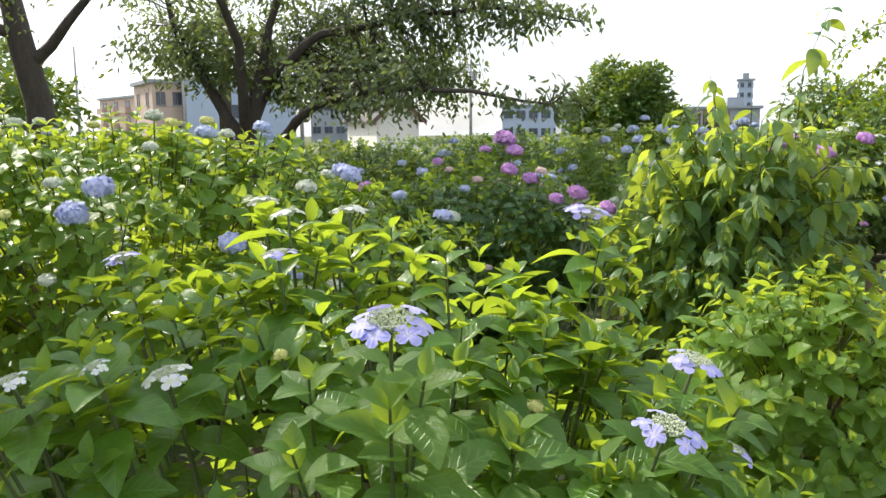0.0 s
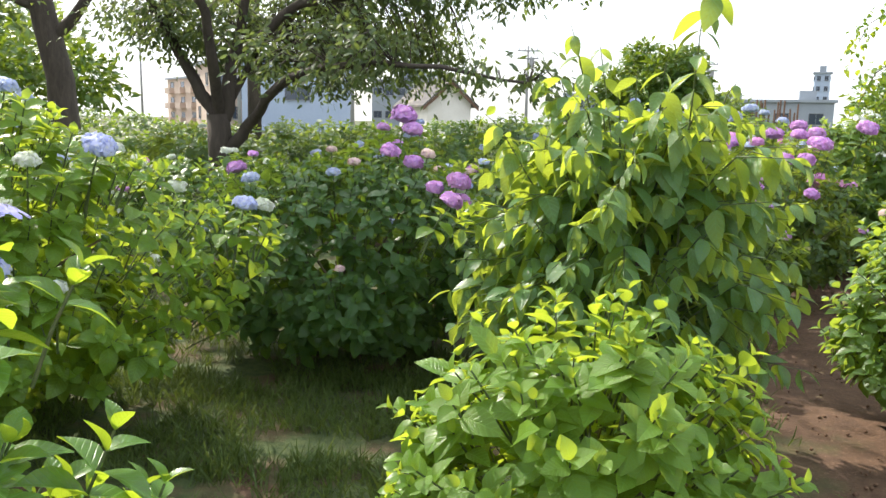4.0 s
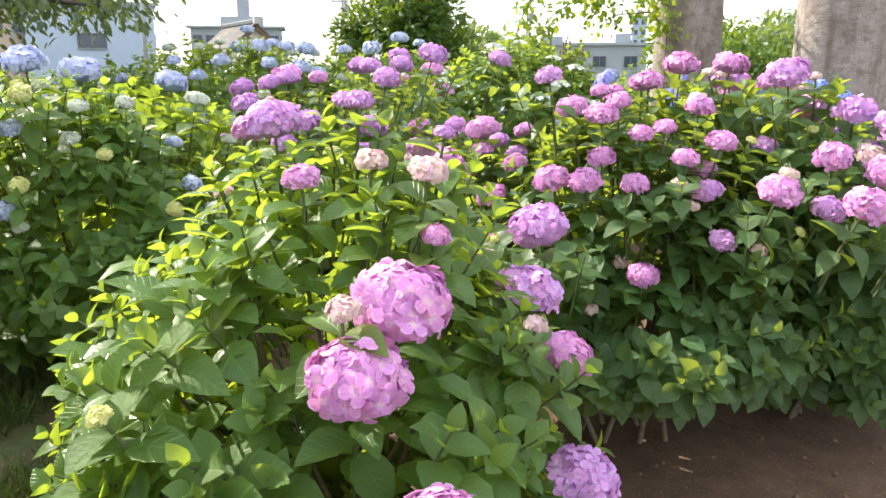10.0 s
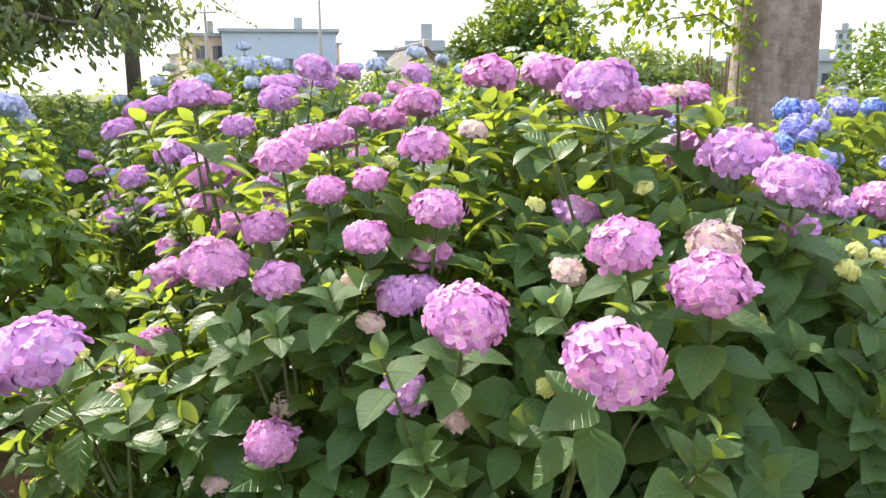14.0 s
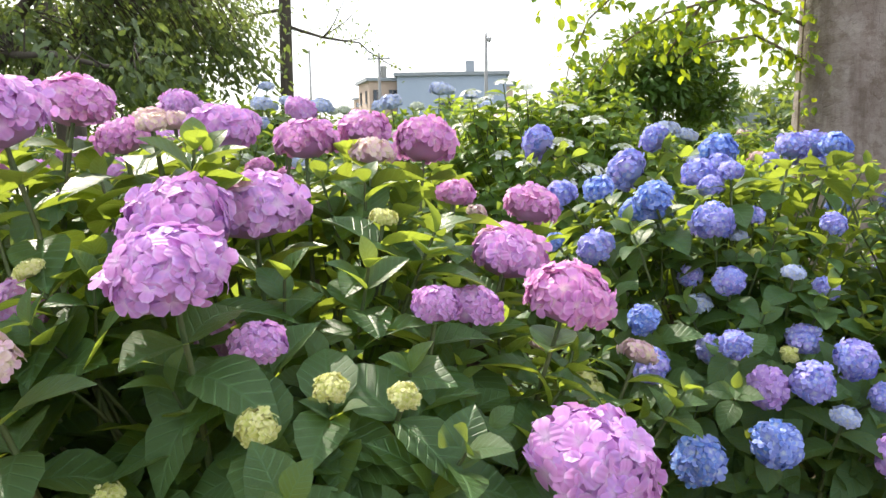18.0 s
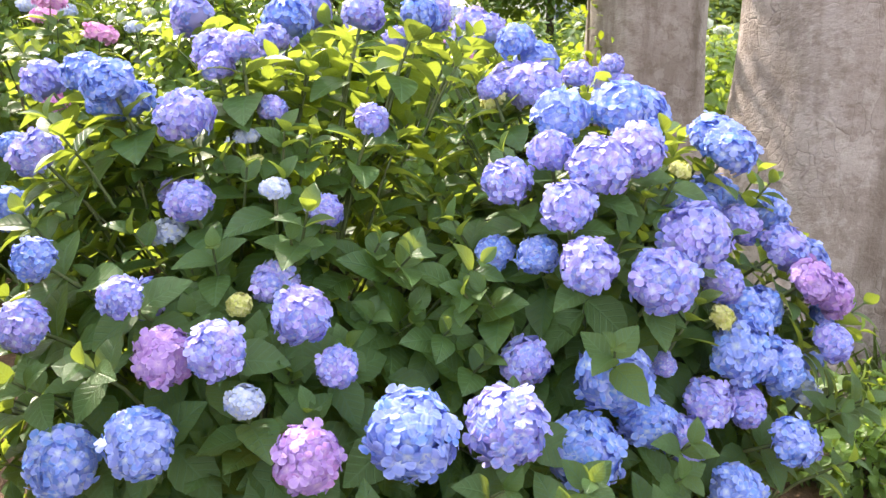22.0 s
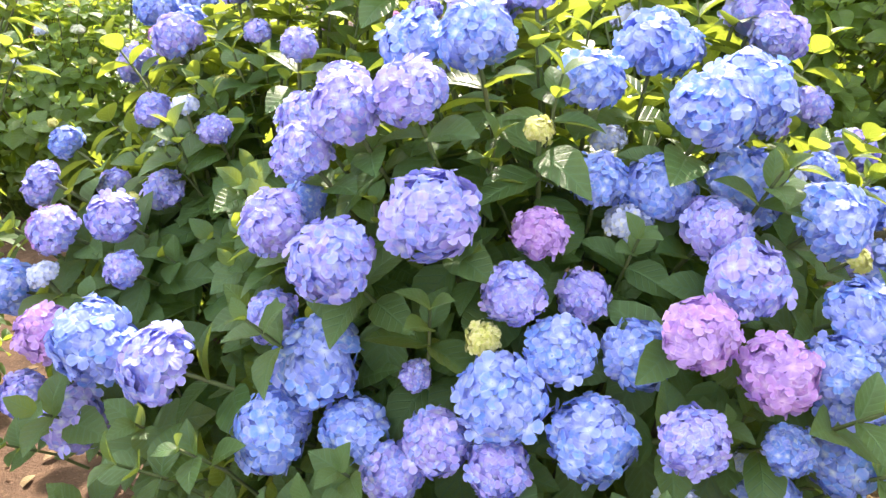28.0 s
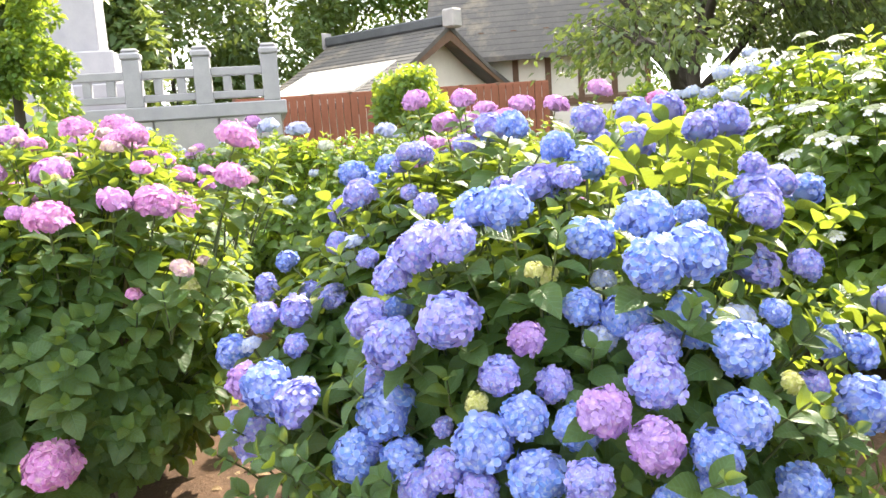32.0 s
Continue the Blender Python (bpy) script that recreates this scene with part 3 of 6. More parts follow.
def bush(label, centre, radius, height, heads=(), density=60, leaf=0.105, material=None, forms=None, single=0, focus=None, fill=0.5, base_z=0.08,
         random_heads=(), pool=None, group="hydrangea bushes", seed=1, middle=0.42, recess=0.95, ragged=0.16, pairs=4, lift=0.62, category="bush", name="hydrangea_bush"):
    """A hydrangea: stems from the ground, leafy shoots over a dome, flower heads at their places."""
    random.seed(seed)
    material, forms, pool = material or LEAF, forms or LEAF_FORMS, pool or HEAD_NEAR
    cx, cy = centre
    root = thing(name, label, category, (cx, cy, 0), group)
    base = Vector((cx, cy, 0))
    zc = middle * height
    area = 6.28 * (radius[0] * radius[1] * 0.5 + (radius[0] + radius[1]) * 0.5 * height * 0.75)
    shoots = int(density * area)
    leaves, inner, stalk = Leaves(), Leaves(), Shape()

    ways, levels = [], []
    for colour, rows in heads:
        for x, y, z, d in rows:
            rel = np.array(((x - cx) / radius[0], (y - cy) / radius[1], (z - zc) / ((height - zc) if z > zc else (zc - base_z))))
            size = float(np.linalg.norm(rel))
            ways.append(rel / max(size, 0.01))
            levels.append(min(1.35, max(0.5, size)))
    ways, levels = np.array(ways), np.array(levels)

    def dome(theta, cosphi, k):
        """A point of the crown; the crown swells and sinks so that it passes just behind the flower heads."""
        sinphi = math.sqrt(max(0.0, 1 - cosphi * cosphi))
        lump = 1 + ragged * noise.noise(Vector((math.cos(theta) * 2.3 + seed, math.sin(theta) * 2.3, cosphi * 2.3)))
        if len(levels):
            near = np.exp((ways @ np.array((sinphi * math.cos(theta), sinphi * math.sin(theta), cosphi)) - 1) / 0.022)
            lump = (lump * 0.12 + float(near @ levels) * recess) / (0.12 + float(near.sum()))
        x, y = radius[0] * k * lump * sinphi * math.cos(theta), radius[1] * k * lump * sinphi * math.sin(theta)
        z = zc + k * lump * (height - zc) * cosphi if cosphi > 0 else zc + k * (zc - base_z) * cosphi
        return Vector((cx + x, cy + y, z)), Vector((math.cos(theta) * sinphi / radius[0], math.sin(theta) * sinphi / radius[1], cosphi / height)).normalized()

    def shoot(tip, way, scale=1.0, count=pairs, start=0.0, first=0):
        side = way.orthogonal().normalized()
        turn = random.uniform(0, 6.28)
        for q in range(first, first + count):
            s = start + (q - first) * 0.036 * scale
            splay = radians(36 + 17 * q + random.uniform(-9, 9))
            size = leaf * scale * (0.5 + 0.22 * min(q, 2.5)) * random.uniform(0.85, 1.15)
            for half in (0, 1):
                a = turn + q * 1.57 + half * math.pi + random.uniform(-0.3, 0.3)
                out = (side * math.cos(a) + way.cross(side) * math.sin(a))
                d = way * math.cos(splay) + out * math.sin(splay) + Vector((0, 0, -0.10 * q / 3))
                nrm = way * (math.sin(splay) + 0.25) - out * math.cos(splay) + Vector((random.uniform(-.3, .3), random.uniform(-.3, .3), 0.4))
                leaves.add(tip - way * s, d, nrm, size)
        p = tip - base
        stalk.tube([p - way * start, p - way * (start + 0.035 * count), p - way * (start + 0.06 * count) - Vector((0, 0, 0.02))], [0.0025, 0.0035, 0.004], 3, False)

    spots = []
    for colour, rows in heads:
        for x, y, z, d in rows:
            rel = Vector(((x - cx) / radius[0], (y - cy) / radius[1], (z - zc) / max(height - zc, 0.1)))
            way = Vector((rel.x * 0.75, rel.y * 0.75, max(0.25, rel.z * 0.6) + 0.25)).normalized()
            spots.append((colour, Vector((x, y, z)), d * (1.1 if colour in "BVPKU" else 1.0), way))
    for colour, count, size in random_heads:
        for i in range(count):
            at, nrm = dome(random.uniform(0, 6.28), random.uniform(0.05, 1.0), random.uniform(0.96, 1.03))
            if all((at - s[1]).length > (size + s[2]) * 0.45 for s in spots):
                spots.append((colour, at, size * random.uniform(0.75, 1.15), (nrm * 0.6 + Vector((0, 0, 0.8))).normalized()))
    for colour, at, d, way in spots:
        use = HEAD_FAR if pool is HEAD_FAR else HEAD_LOOSE if colour in "YCGWS" else HEAD_DOME if colour in "KU" else pool
        if colour in "LMKUCGWS":
            way = (way + Vector((0, 0, 1.1))).normalized()
        flower(root, base, colour, at, d, way, use, stalk)
        shoot(at, way, 1.05, 3, d * 0.42 + 0.025, 2)
        for k in range(2 if single else 1):
            a = random.uniform(0, 6.28)
            tip = at + Vector((math.cos(a), math.sin(a), 0)) * (d * 0.55 + 0.055) - Vector((0, 0, d * 0.35 + random.uniform(0.0, 0.05)))
            if all((tip - s[1]).length > s[2] * 0.55 + 0.02 for s in spots):
                shoot(tip, (way + Vector((math.cos(a) * 0.5, math.sin(a) * 0.5, 0.5))).normalized(), random.uniform(0.85, 1.05), 3)
    done = 0
    for tries in range(shoots * 3):
        if done >= shoots:
            break
        tip, nrm = dome(random.uniform(0, 6.28), random.uniform(-0.85, 1.0), random.uniform(0.84, 1.03) + (0.07 if random.random() < 0.12 else 0.0))
        if any((tip - s[1]).length < s[2] * 0.5 + (0.125 if (tip - s[1]).dot(nrm) > 0 else 0.035) for s in spots):
            continue
        shoot(tip, (nrm * 1.0 + Vector((random.uniform(-.25, .25), random.uniform(-.25, .25), lift))).normalized(), random.uniform(0.8, 1.12))
        done += 1
    for i in range(int(fill * shoots * (4 if single else 2.5))):
        at, nrm = dome(random.uniform(0, 6.28), random.uniform(-1, 0.95), random.uniform(0.45, 0.9))
        d = nrm + Vector((random.uniform(-.9, .9), random.uniform(-.9, .9), random.uniform(-.7, .3)))
        inner.add(at, d, Vector((random.uniform(-.4, .4), random.uniform(-.4, .4), 1.0)) + nrm * 0.6, leaf * random.uniform(0.8, 1.2))
    for i in range(9 if single else 5):
        tip, nrm = dome(random.uniform(0, 6.28), random.uniform(0.2, 0.9), 0.75)
        foot = Vector((random.uniform(-.22, .22) * radius[0], random.uniform(-.22, .22) * radius[1], -0.02))
        top = tip - base
        part("stem", Shape().tube([foot, foot * 0.6 + top * 0.35 + Vector((0, 0, 0.06)), top], [0.011, 0.009, 0.005], 5, False).mesh("stem", WOODY, True), root)
    part("greenwood", stalk.mesh("greenwood", STEM, True), root, kind="stuff")
    inner.draw(root, CHEAP_FORMS, material, "inner_foliage", base=base)
    leaves.draw(root, forms, material, "foliage", single, focus, base)
    return root


# ---- places of the flower heads: x, y, z, width ----
LEFT_S_0 = [(-1.83, 2.98, 1.23, 0.15), (-1.74, 3.05, 1.33, 0.15), (-0.76, 3.75, 1.35, 0.15), (-0.73, 3.68, 1.34, 0.14)]
LEFT_W_1 = [(-1.18, 3.83, 1.58, 0.12)]
LEFT_U_2 = [(0.67, 3.94, 1.13, 0.1)]
LEFT_HEADS = [("S", LEFT_S_0), ("W", LEFT_W_1), ("U", LEFT_U_2)]
MID_U_0 = [(-0.72, 5.57, 1.15, 0.13), (0.3, 5.15, 1.29, 0.12), (0.34, 5.68, 1.5, 0.17), (0.4, 5.59, 1.41, 0.13), (0.44, 5.09, 1.23, 0.12), (0.7, 4.78, 1.15, 0.13), (0.57, 4.84, 1.11, 0.10), (0.71, 4.80, 1.04, 0.12), (0.2, 5.75, 1.42, 0.09)]
MID_C_1 = [(0.52, 5.12, 1.28, 0.10), (0.08, 5.2, 1.22, 0.09), (-0.1, 5.5, 1.28, 0.08)]
MID_HEADS = [("U", MID_U_0), ("C", MID_C_1)]
LACE_L_0 = [(-1.22, 1.76, 1.23, 0.11), (-0.76, 1.38, 1.29, 0.08), (-0.515, 0.89, 1.25, 0.14), (-0.03, 0.97, 1.03, 0.12), (0, 1.7, 1.34, 0.14), (0.09, 1.16, 1.09, 0.12), (0.25, 1.33, 0.83, 0.11)]
LACE_M_1 = [(-0.91, 1.03, 1.13, 0.09), (-0.76, 1.56, 1.36, 0.09), (-0.62, 1.685, 1.355, 0.1), (-0.86, 1.82, 1.37, 0.09), (-1.12, 0.92, 1.16, 0.06), (-1.0, 0.95, 1.17, 0.05)]
LACE_Y_2 = [(-0.03, 1.42, 1.1, 0.05), (-0.24, 1.12, 1.02, 0.035), (-0.72, 1.1, 1.14, 0.03)]
LACE_HEADS = [("L", LACE_L_0), ("M", LACE_M_1), ("Y", LACE_Y_2)]
WHITE_W_0 = [(1.75, 5.55, 1.35, 0.12), (1.76, 5.55, 1.41, 0.12), (1.89, 5.55, 1.35, 0.14), (1.92, 5.55, 0.85, 0.12), (1.95, 5.63, 1.16, 0.12), (2.48, 6.12, 1.06, 0.1), (2.58, 5.93, 0.89, 0.11)]
WHITE_S_1 = [(1.4, 5.55, 1.18, 0.13), (1.41, 5.55, 1.3, 0.16), (1.59, 5.55, 0.78, 0.18), (1.97, 5.83, 1.42, 0.19), (2.13, 6.04, 1.38, 0.2), (2.41, 6.67, 1.32, 0.2)]
WHITE_Y_2 = [(1.8, 5.55, 1.1, 0.09), (1.99, 5.55, 0.95, 0.09), (2.03, 5.55, 1.3, 0.1), (2.56, 5.55, 0.84, 0.08), (2.3, 5.6, 1.06, 0.07)]
WHITE_G_3 = [(2.59, 6.21, 1.25, 0.13), (2.34, 5.86, 1.25, 0.09), (2.17, 5.8, 1.24, 0.1), (1.98, 5.95, 1.31, 0.1), (2.17, 5.63, 1.12, 0.09)]
WHITE_HEADS = [("W", WHITE_W_0), ("S", WHITE_S_1), ("Y", WHITE_Y_2), ("G", WHITE_G_3)]
PINKF_K_0 = [(3.45, 4.45, 1.13, 0.143), (2.94, 4.5, 1.23, 0.11), (3.07, 3.94, 1.17, 0.08), (3.15, 3.53, 0.89, 0.17), (3.24, 3.65, 0.98, 0.19), (3.25, 3.32, 0.73, 0.14), (3.66, 3.96, 0.74, 0.14), (3.32, 3.75, 1.08, 0.06)]
PINKF_U_1 = [(3.62, 4.13, 0.85, 0.169), (3.01, 4.19, 1.27, 0.14), (3.62, 3.7, 0.57, 0.15), (3.39, 4.05, 1.25, 0.05), (3.34, 4.09, 1.21, 0.07), (3.23, 4.1, 1.26, 0.07), (3.2, 4.08, 1.32, 0.06)]
PINKF_C_2 = [(3.21, 3.88, 1.21, 0.08), (3.31, 3.78, 1.2, 0.09), (3.13, 3.56, 1, 0.07)]
PINKF_HEADS = [("K", PINKF_K_0), ("U", PINKF_U_1), ("C", PINKF_C_2)]
PINKB_U_0 = [(3.57, 6.99, 1.35, 0.141), (3.4, 6.61, 0.97, 0.117), (3.33, 7, 1.21, 0.156), (3.7, 7.29, 1.42, 0.15), (3.74, 7.76, 1.48, 0.15), (3.46, 7.59, 1.41, 0.161), (3.1, 6.76, 1.11, 0.161), (2.97, 6.64, 1.01, 0.131), (2.82, 6.77, 0.8, 0.138), (2.76, 6.98, 1.2, 0.156), (2.72, 7.29, 1.28, 0.153), (2.87, 6.62, 0.82, 0.14), (3, 7.24, 1.34, 0.15), (3.41, 6.78, 1.22, 0.14), (3.56, 6.86, 1.34, 0.16), (3.49, 7.13, 1.41, 0.14), (2.89, 7.15, 1.31, 0.14), (3.79, 6.65, 1.47, 0.156), (4.21, 6.82, 1.45, 0.128)]
PINKB_K_1 = [(2.99, 7.4, 1.35, 0.186), (3.87, 7.53, 1, 0.2), (3.18, 7.22, 1.34, 0.121)]
PINKB_HEADS = [("U", PINKB_U_0), ("K", PINKB_K_1)]
PINK_U_0 = [(3.75, 4.5, 0.94, 0.166), (4.71, 4.9, 1.12, 0.102), (3.88, 5.5, 1.1, 0.09), (3.69, 5.49, 1.17, 0.09), (4.38, 4.55, 0.86, 0.092), (4.4, 4.68, 1.01, 0.08), (3.9, 4.91, 1.37, 0.09), (3.92, 5.37, 1.06, 0.087), (4.36, 4.67, 1, 0.095), (4.7, 4.5, 0.96, 0.11)]
PINK_K_1 = [(4.49, 4.44, 1.03, 0.135), (4.7, 4.32, 1, 0.143), (4.3, 4.68, 1.11, 0.091), (4.43, 4.7, 1.16, 0.103), (4.13, 4.58, 0.75, 0.102), (4.4, 4.8, 1.27, 0.101), (4.13, 4.68, 1.03, 0.092), (4.36, 5.19, 1.34, 0.1), (4.53, 5.22, 1.41, 0.138), (4.66, 5.08, 1.41, 0.129), (4.09, 4.9, 1.24, 0.115), (4.14, 5.35, 1.25, 0.092), (4.27, 5.26, 1.3, 0.096), (4.2, 4.81, 1.18, 0.084), (4.29, 4.82, 1.2, 0.078), (3.96, 5.41, 1.15, 0.087), (3.99, 4.77, 1.03, 0.116), (4.07, 4.83, 1.1, 0.099), (3.87, 5.21, 1.04, 0.097), (3.75, 5.08, 0.94, 0.115)]
PINK_K_2 = [(3.69, 5.29, 0.97, 0.101), (3.78, 5.37, 1.16, 0.136), (3.77, 5.33, 1.08, 0.093), (3.76, 4.96, 0.81, 0.095), (4.41, 4.77, 1.06, 0.096), (4.36, 5.13, 1.35, 0.113), (3.92, 4.9, 1.02, 0.13), (4.08, 5.17, 1.25, 0.12), (4.5, 5.44, 1.03, 0.17), (4.18, 4.97, 1.28, 0.09), (4.2, 5.2, 1.31, 0.079)]
PINK_C_3 = [(3.79, 4.7, 0.79, 0.058), (4.12, 4.73, 0.76, 0.072), (4.47, 4.49, 0.84, 0.062), (4.31, 4.64, 0.96, 0.061), (4.37, 5.06, 1.11, 0.106), (4.49, 4.99, 1.29, 0.078), (4.67, 4.67, 1.05, 0.08), (4.28, 4.67, 1.03, 0.062), (3.99, 4.67, 0.62, 0.066), (3.55, 5.74, 1.01, 0.091)]
PINK_Y_4 = [(4, 4.82, 0.8, 0.062), (4.07, 4.81, 0.88, 0.061), (4.62, 4.83, 1.15, 0.048), (4.62, 4.51, 0.89, 0.04), (3.55, 4.71, 0.83, 0.066), (3.71, 4.62, 0.77, 0.04)]
PINK_HEADS = [("U", PINK_U_0), ("K", PINK_K_1), ("K", PINK_K_2), ("C", PINK_C_3), ("Y", PINK_Y_4)]
PURPLE_K_0 = [(4.87, 4.47, 1.08, 0.131), (4.75, 4.57, 1.12, 0.119), (5.45, 5.14, 1.11, 0.139), (5.05, 5.73, 1.33, 0.15), (5.3, 5.71, 1.19, 0.127), (5.05, 5.36, 1.36, 0.097), (4.96, 5.3, 1.34, 0.116), (4.83, 4.97, 1.35, 0.08), (5.3, 5.45, 1.12, 0.157), (5.21, 5.4, 1.24, 0.073), (5.6, 5.09, 0.35, 0.18), (4.82, 5.38, 1.29, 0.055), (5.46, 5.37, 0.84, 0.053)]
PURPLE_U_1 = [(4.99, 5.05, 1.24, 0.161), (5.51, 4.91, 0.96, 0.16), (5.31, 5.13, 1.09, 0.091), (4.74, 4.84, 1.38, 0.146), (5.01, 4.83, 1.25, 0.139), (5.08, 4.71, 1.21, 0.138), (5.13, 4.8, 1.11, 0.07), (4.78, 5.31, 1.36, 0.131), (5.32, 5.32, 1.14, 0.116), (5.29, 5, 1.12, 0.071), (4.97, 5.01, 1.04, 0.121)]
PURPLE_C_2 = [(4.91, 4.61, 1.12, 0.109), (5.09, 5.29, 1.32, 0.087), (4.69, 5.3, 1.38, 0.069), (4.91, 4.93, 1.37, 0.05), (5.54, 5.54, 0.92, 0.088), (4.71, 5.2, 1.38, 0.08), (5.16, 5.77, 1.17, 0.058), (5.34, 5.59, 0.91, 0.057)]
PURPLE_Y_3 = [(5.18, 4.7, 1.05, 0.053), (5.23, 4.78, 1.07, 0.046), (5.01, 4.67, 0.96, 0.05), (5.3, 4.83, 1.05, 0.044), (5.44, 5.54, 0.84, 0.093)]
PURPLE_HEADS = [("K", PURPLE_K_0), ("U", PURPLE_U_1), ("C", PURPLE_C_2), ("Y", PURPLE_Y_3)]
BLUEA_V_0 = [(5.7, 6.11, 1.12, 0.109), (6, 5.88, 0.84, 0.096), (5.97, 6.09, 0.96, 0.066), (5.29, 6.27, 1.17, 0.095), (5.41, 6.07, 1.05, 0.102), (5.65, 6.14, 0.97, 0.07), (5.74, 6.03, 0.98, 0.081), (6.01, 6.26, 1.1, 0.071), (5.56, 5.8, 0.82, 0.087), (5.7, 5.93, 0.83, 0.078), (5.91, 5.99, 0.85, 0.084), (5.9, 5.79, 0.81, 0.092), (6.06, 5.87, 0.76, 0.068), (6.02, 6.74, 1.3, 0.103), (5.93, 6.48, 1.3, 0.098), (5.73, 6.45, 1.25, 0.079), (5.67, 6.31, 1.23, 0.099), (5.7, 6.25, 1.2, 0.072), (5.88, 5.68, 0.5, 0.08), (6.1, 5.74, 0.53, 0.122)]
BLUEA_V_1 = [(5.81, 6.25, 1.12, 0.06), (5.75, 6.26, 1.24, 0.07), (5.81, 5.67, 0.47, 0.1), (5.74, 5.8, 0.88, 0.07)]
BLUEA_B_2 = [(5.55, 6.17, 1.14, 0.1), (5.67, 5.71, 0.64, 0.116), (5.82, 5.69, 0.7, 0.106), (5.54, 5.87, 0.91, 0.076), (6.2, 5.79, 0.7, 0.138), (5.4, 6.25, 1.19, 0.093), (5.26, 6.14, 0.92, 0.098), (5.73, 6.54, 1.29, 0.112), (5.55, 6.11, 1.18, 0.1), (6.05, 6.51, 1.3, 0.09), (5.5, 6.17, 1.14, 0.076), (5.29, 6.15, 1.05, 0.061)]
BLUEA_W_3 = [(5.89, 6.06, 1, 0.063), (5.67, 6.07, 0.91, 0.084), (5.77, 6.21, 1.07, 0.059), (5.96, 5.75, 0.75, 0.067)]
BLUEA_P_4 = [(5.81, 5.79, 0.79, 0.098), (6.06, 5.73, 0.68, 0.101)]
BLUEA_Y_5 = [(5.77, 5.96, 0.81, 0.048), (5.87, 5.93, 0.83, 0.051), (5.81, 6.16, 1.03, 0.04)]
BLUEA_HEADS = [("V", BLUEA_V_0), ("V", BLUEA_V_1), ("B", BLUEA_B_2), ("W", BLUEA_W_3), ("P", BLUEA_P_4), ("Y", BLUEA_Y_5)]
BLUEB_V_0 = [(6.24, 6.55, 1.15, 0.107), (6.29, 6.15, 1.01, 0.092), (6.44, 6.03, 0.9, 0.099), (6.56, 6.06, 0.87, 0.115), (6.33, 5.86, 0.69, 0.128), (6.34, 6.04, 0.72, 0.089), (6.51, 6.22, 1.06, 0.107), (6.62, 6.18, 0.92, 0.128), (6.36, 6.19, 1.06, 0.082), (6.4, 6.1, 0.98, 0.093), (6.45, 6.15, 1.04, 0.11), (6.3, 6.48, 1.15, 0.121), (6.12, 7.03, 1.26, 0.1), (6.66, 6.14, 0.62, 0.092), (6.62, 6.09, 0.57, 0.09), (6.68, 6.26, 0.81, 0.086), (6.69, 6.37, 0.78, 0.076), (6.73, 6.19, 0.6, 0.086), (6.91, 6.35, 0.67, 0.087), (6.84, 6.52, 0.81, 0.109)]
BLUEB_V_1 = [(6.75, 6.56, 0.85, 0.103), (6.41, 7.41, 0.77, 0.108), (6.53, 7.06, 0.93, 0.084), (6.55, 6.93, 1.07, 0.105), (6.58, 6.16, 0.68, 0.047), (6.47, 6.97, 1.1, 0.12), (6.89, 6.42, 0.41, 0.11), (6.39, 6.53, 1.17, 0.07), (6.22, 6.42, 1.15, 0.061), (6.5, 6.95, 0.93, 0.12), (6.72, 6.94, 0.71, 0.072), (6.41, 7.07, 1.12, 0.098), (6.46, 6.97, 1.17, 0.067), (5.43, 7.15, 1.2, 0.167), (5.91, 6.82, 1.24, 0.076), (5.05, 7.34, 1.31, 0.154), (5.53, 7.24, 1.32, 0.121), (6.05, 7.16, 1.27, 0.123)]
BLUEB_B_2 = [(6.72, 6.58, 1.01, 0.125), (6.83, 6.7, 0.85, 0.113), (6.78, 6.39, 0.72, 0.098), (6.7, 6.68, 1.02, 0.131), (6.8, 6.29, 0.64, 0.115), (6.45, 5.98, 0.59, 0.131), (6.49, 6.05, 0.7, 0.134), (6.55, 6.07, 0.61, 0.1), (6.27, 6.14, 0.88, 0.071), (6.35, 6.11, 0.89, 0.075), (6.61, 6.47, 0.91, 0.089), (6.37, 6.31, 1.11, 0.111), (6.48, 6.35, 1.12, 0.117), (6.29, 6.62, 1.19, 0.11), (6.72, 6.21, 0.69, 0.122), (6.74, 6.29, 0.74, 0.095), (6.65, 6.55, 0.89, 0.113), (6.71, 6.67, 0.88, 0.129), (6.53, 6.66, 1.08, 0.13), (6.52, 6.53, 1.04, 0.113)]
BLUEB_B_3 = [(6.92, 6.65, 0.75, 0.107), (6.94, 6.58, 0.7, 0.098), (6.95, 6.58, 0.64, 0.078), (6.94, 6.49, 0.62, 0.069), (6.22, 7.29, 1.07, 0.1), (6.46, 5.91, 0.42, 0.1), (6.63, 7.03, 0.78, 0.1), (6.64, 7.12, 0.74, 0.09), (6.71, 6.07, 0.49, 0.1), (6.74, 7.05, 0.66, 0.13), (6.81, 6.14, 0.56, 0.09), (6.85, 6.82, 0.55, 0.11), (6.89, 6.52, 0.5, 0.1), (6.93, 6.63, 0.55, 0.12), (6.69, 6.87, 0.87, 0.07), (6.44, 6.82, 1.06, 0.08), (6.25, 6.56, 1.24, 0.086)]
BLUEB_Y_4 = [(6.68, 6.21, 0.76, 0.056), (6.22, 6.47, 1.12, 0.071), (6.51, 6.42, 0.97, 0.075), (6.79, 6.84, 0.75, 0.06), (6.6, 6.37, 1, 0.05)]
BLUEB_P_5 = [(6.87, 6.4, 0.78, 0.098), (6.93, 6.47, 0.73, 0.102), (6.65, 6.33, 0.87, 0.078)]
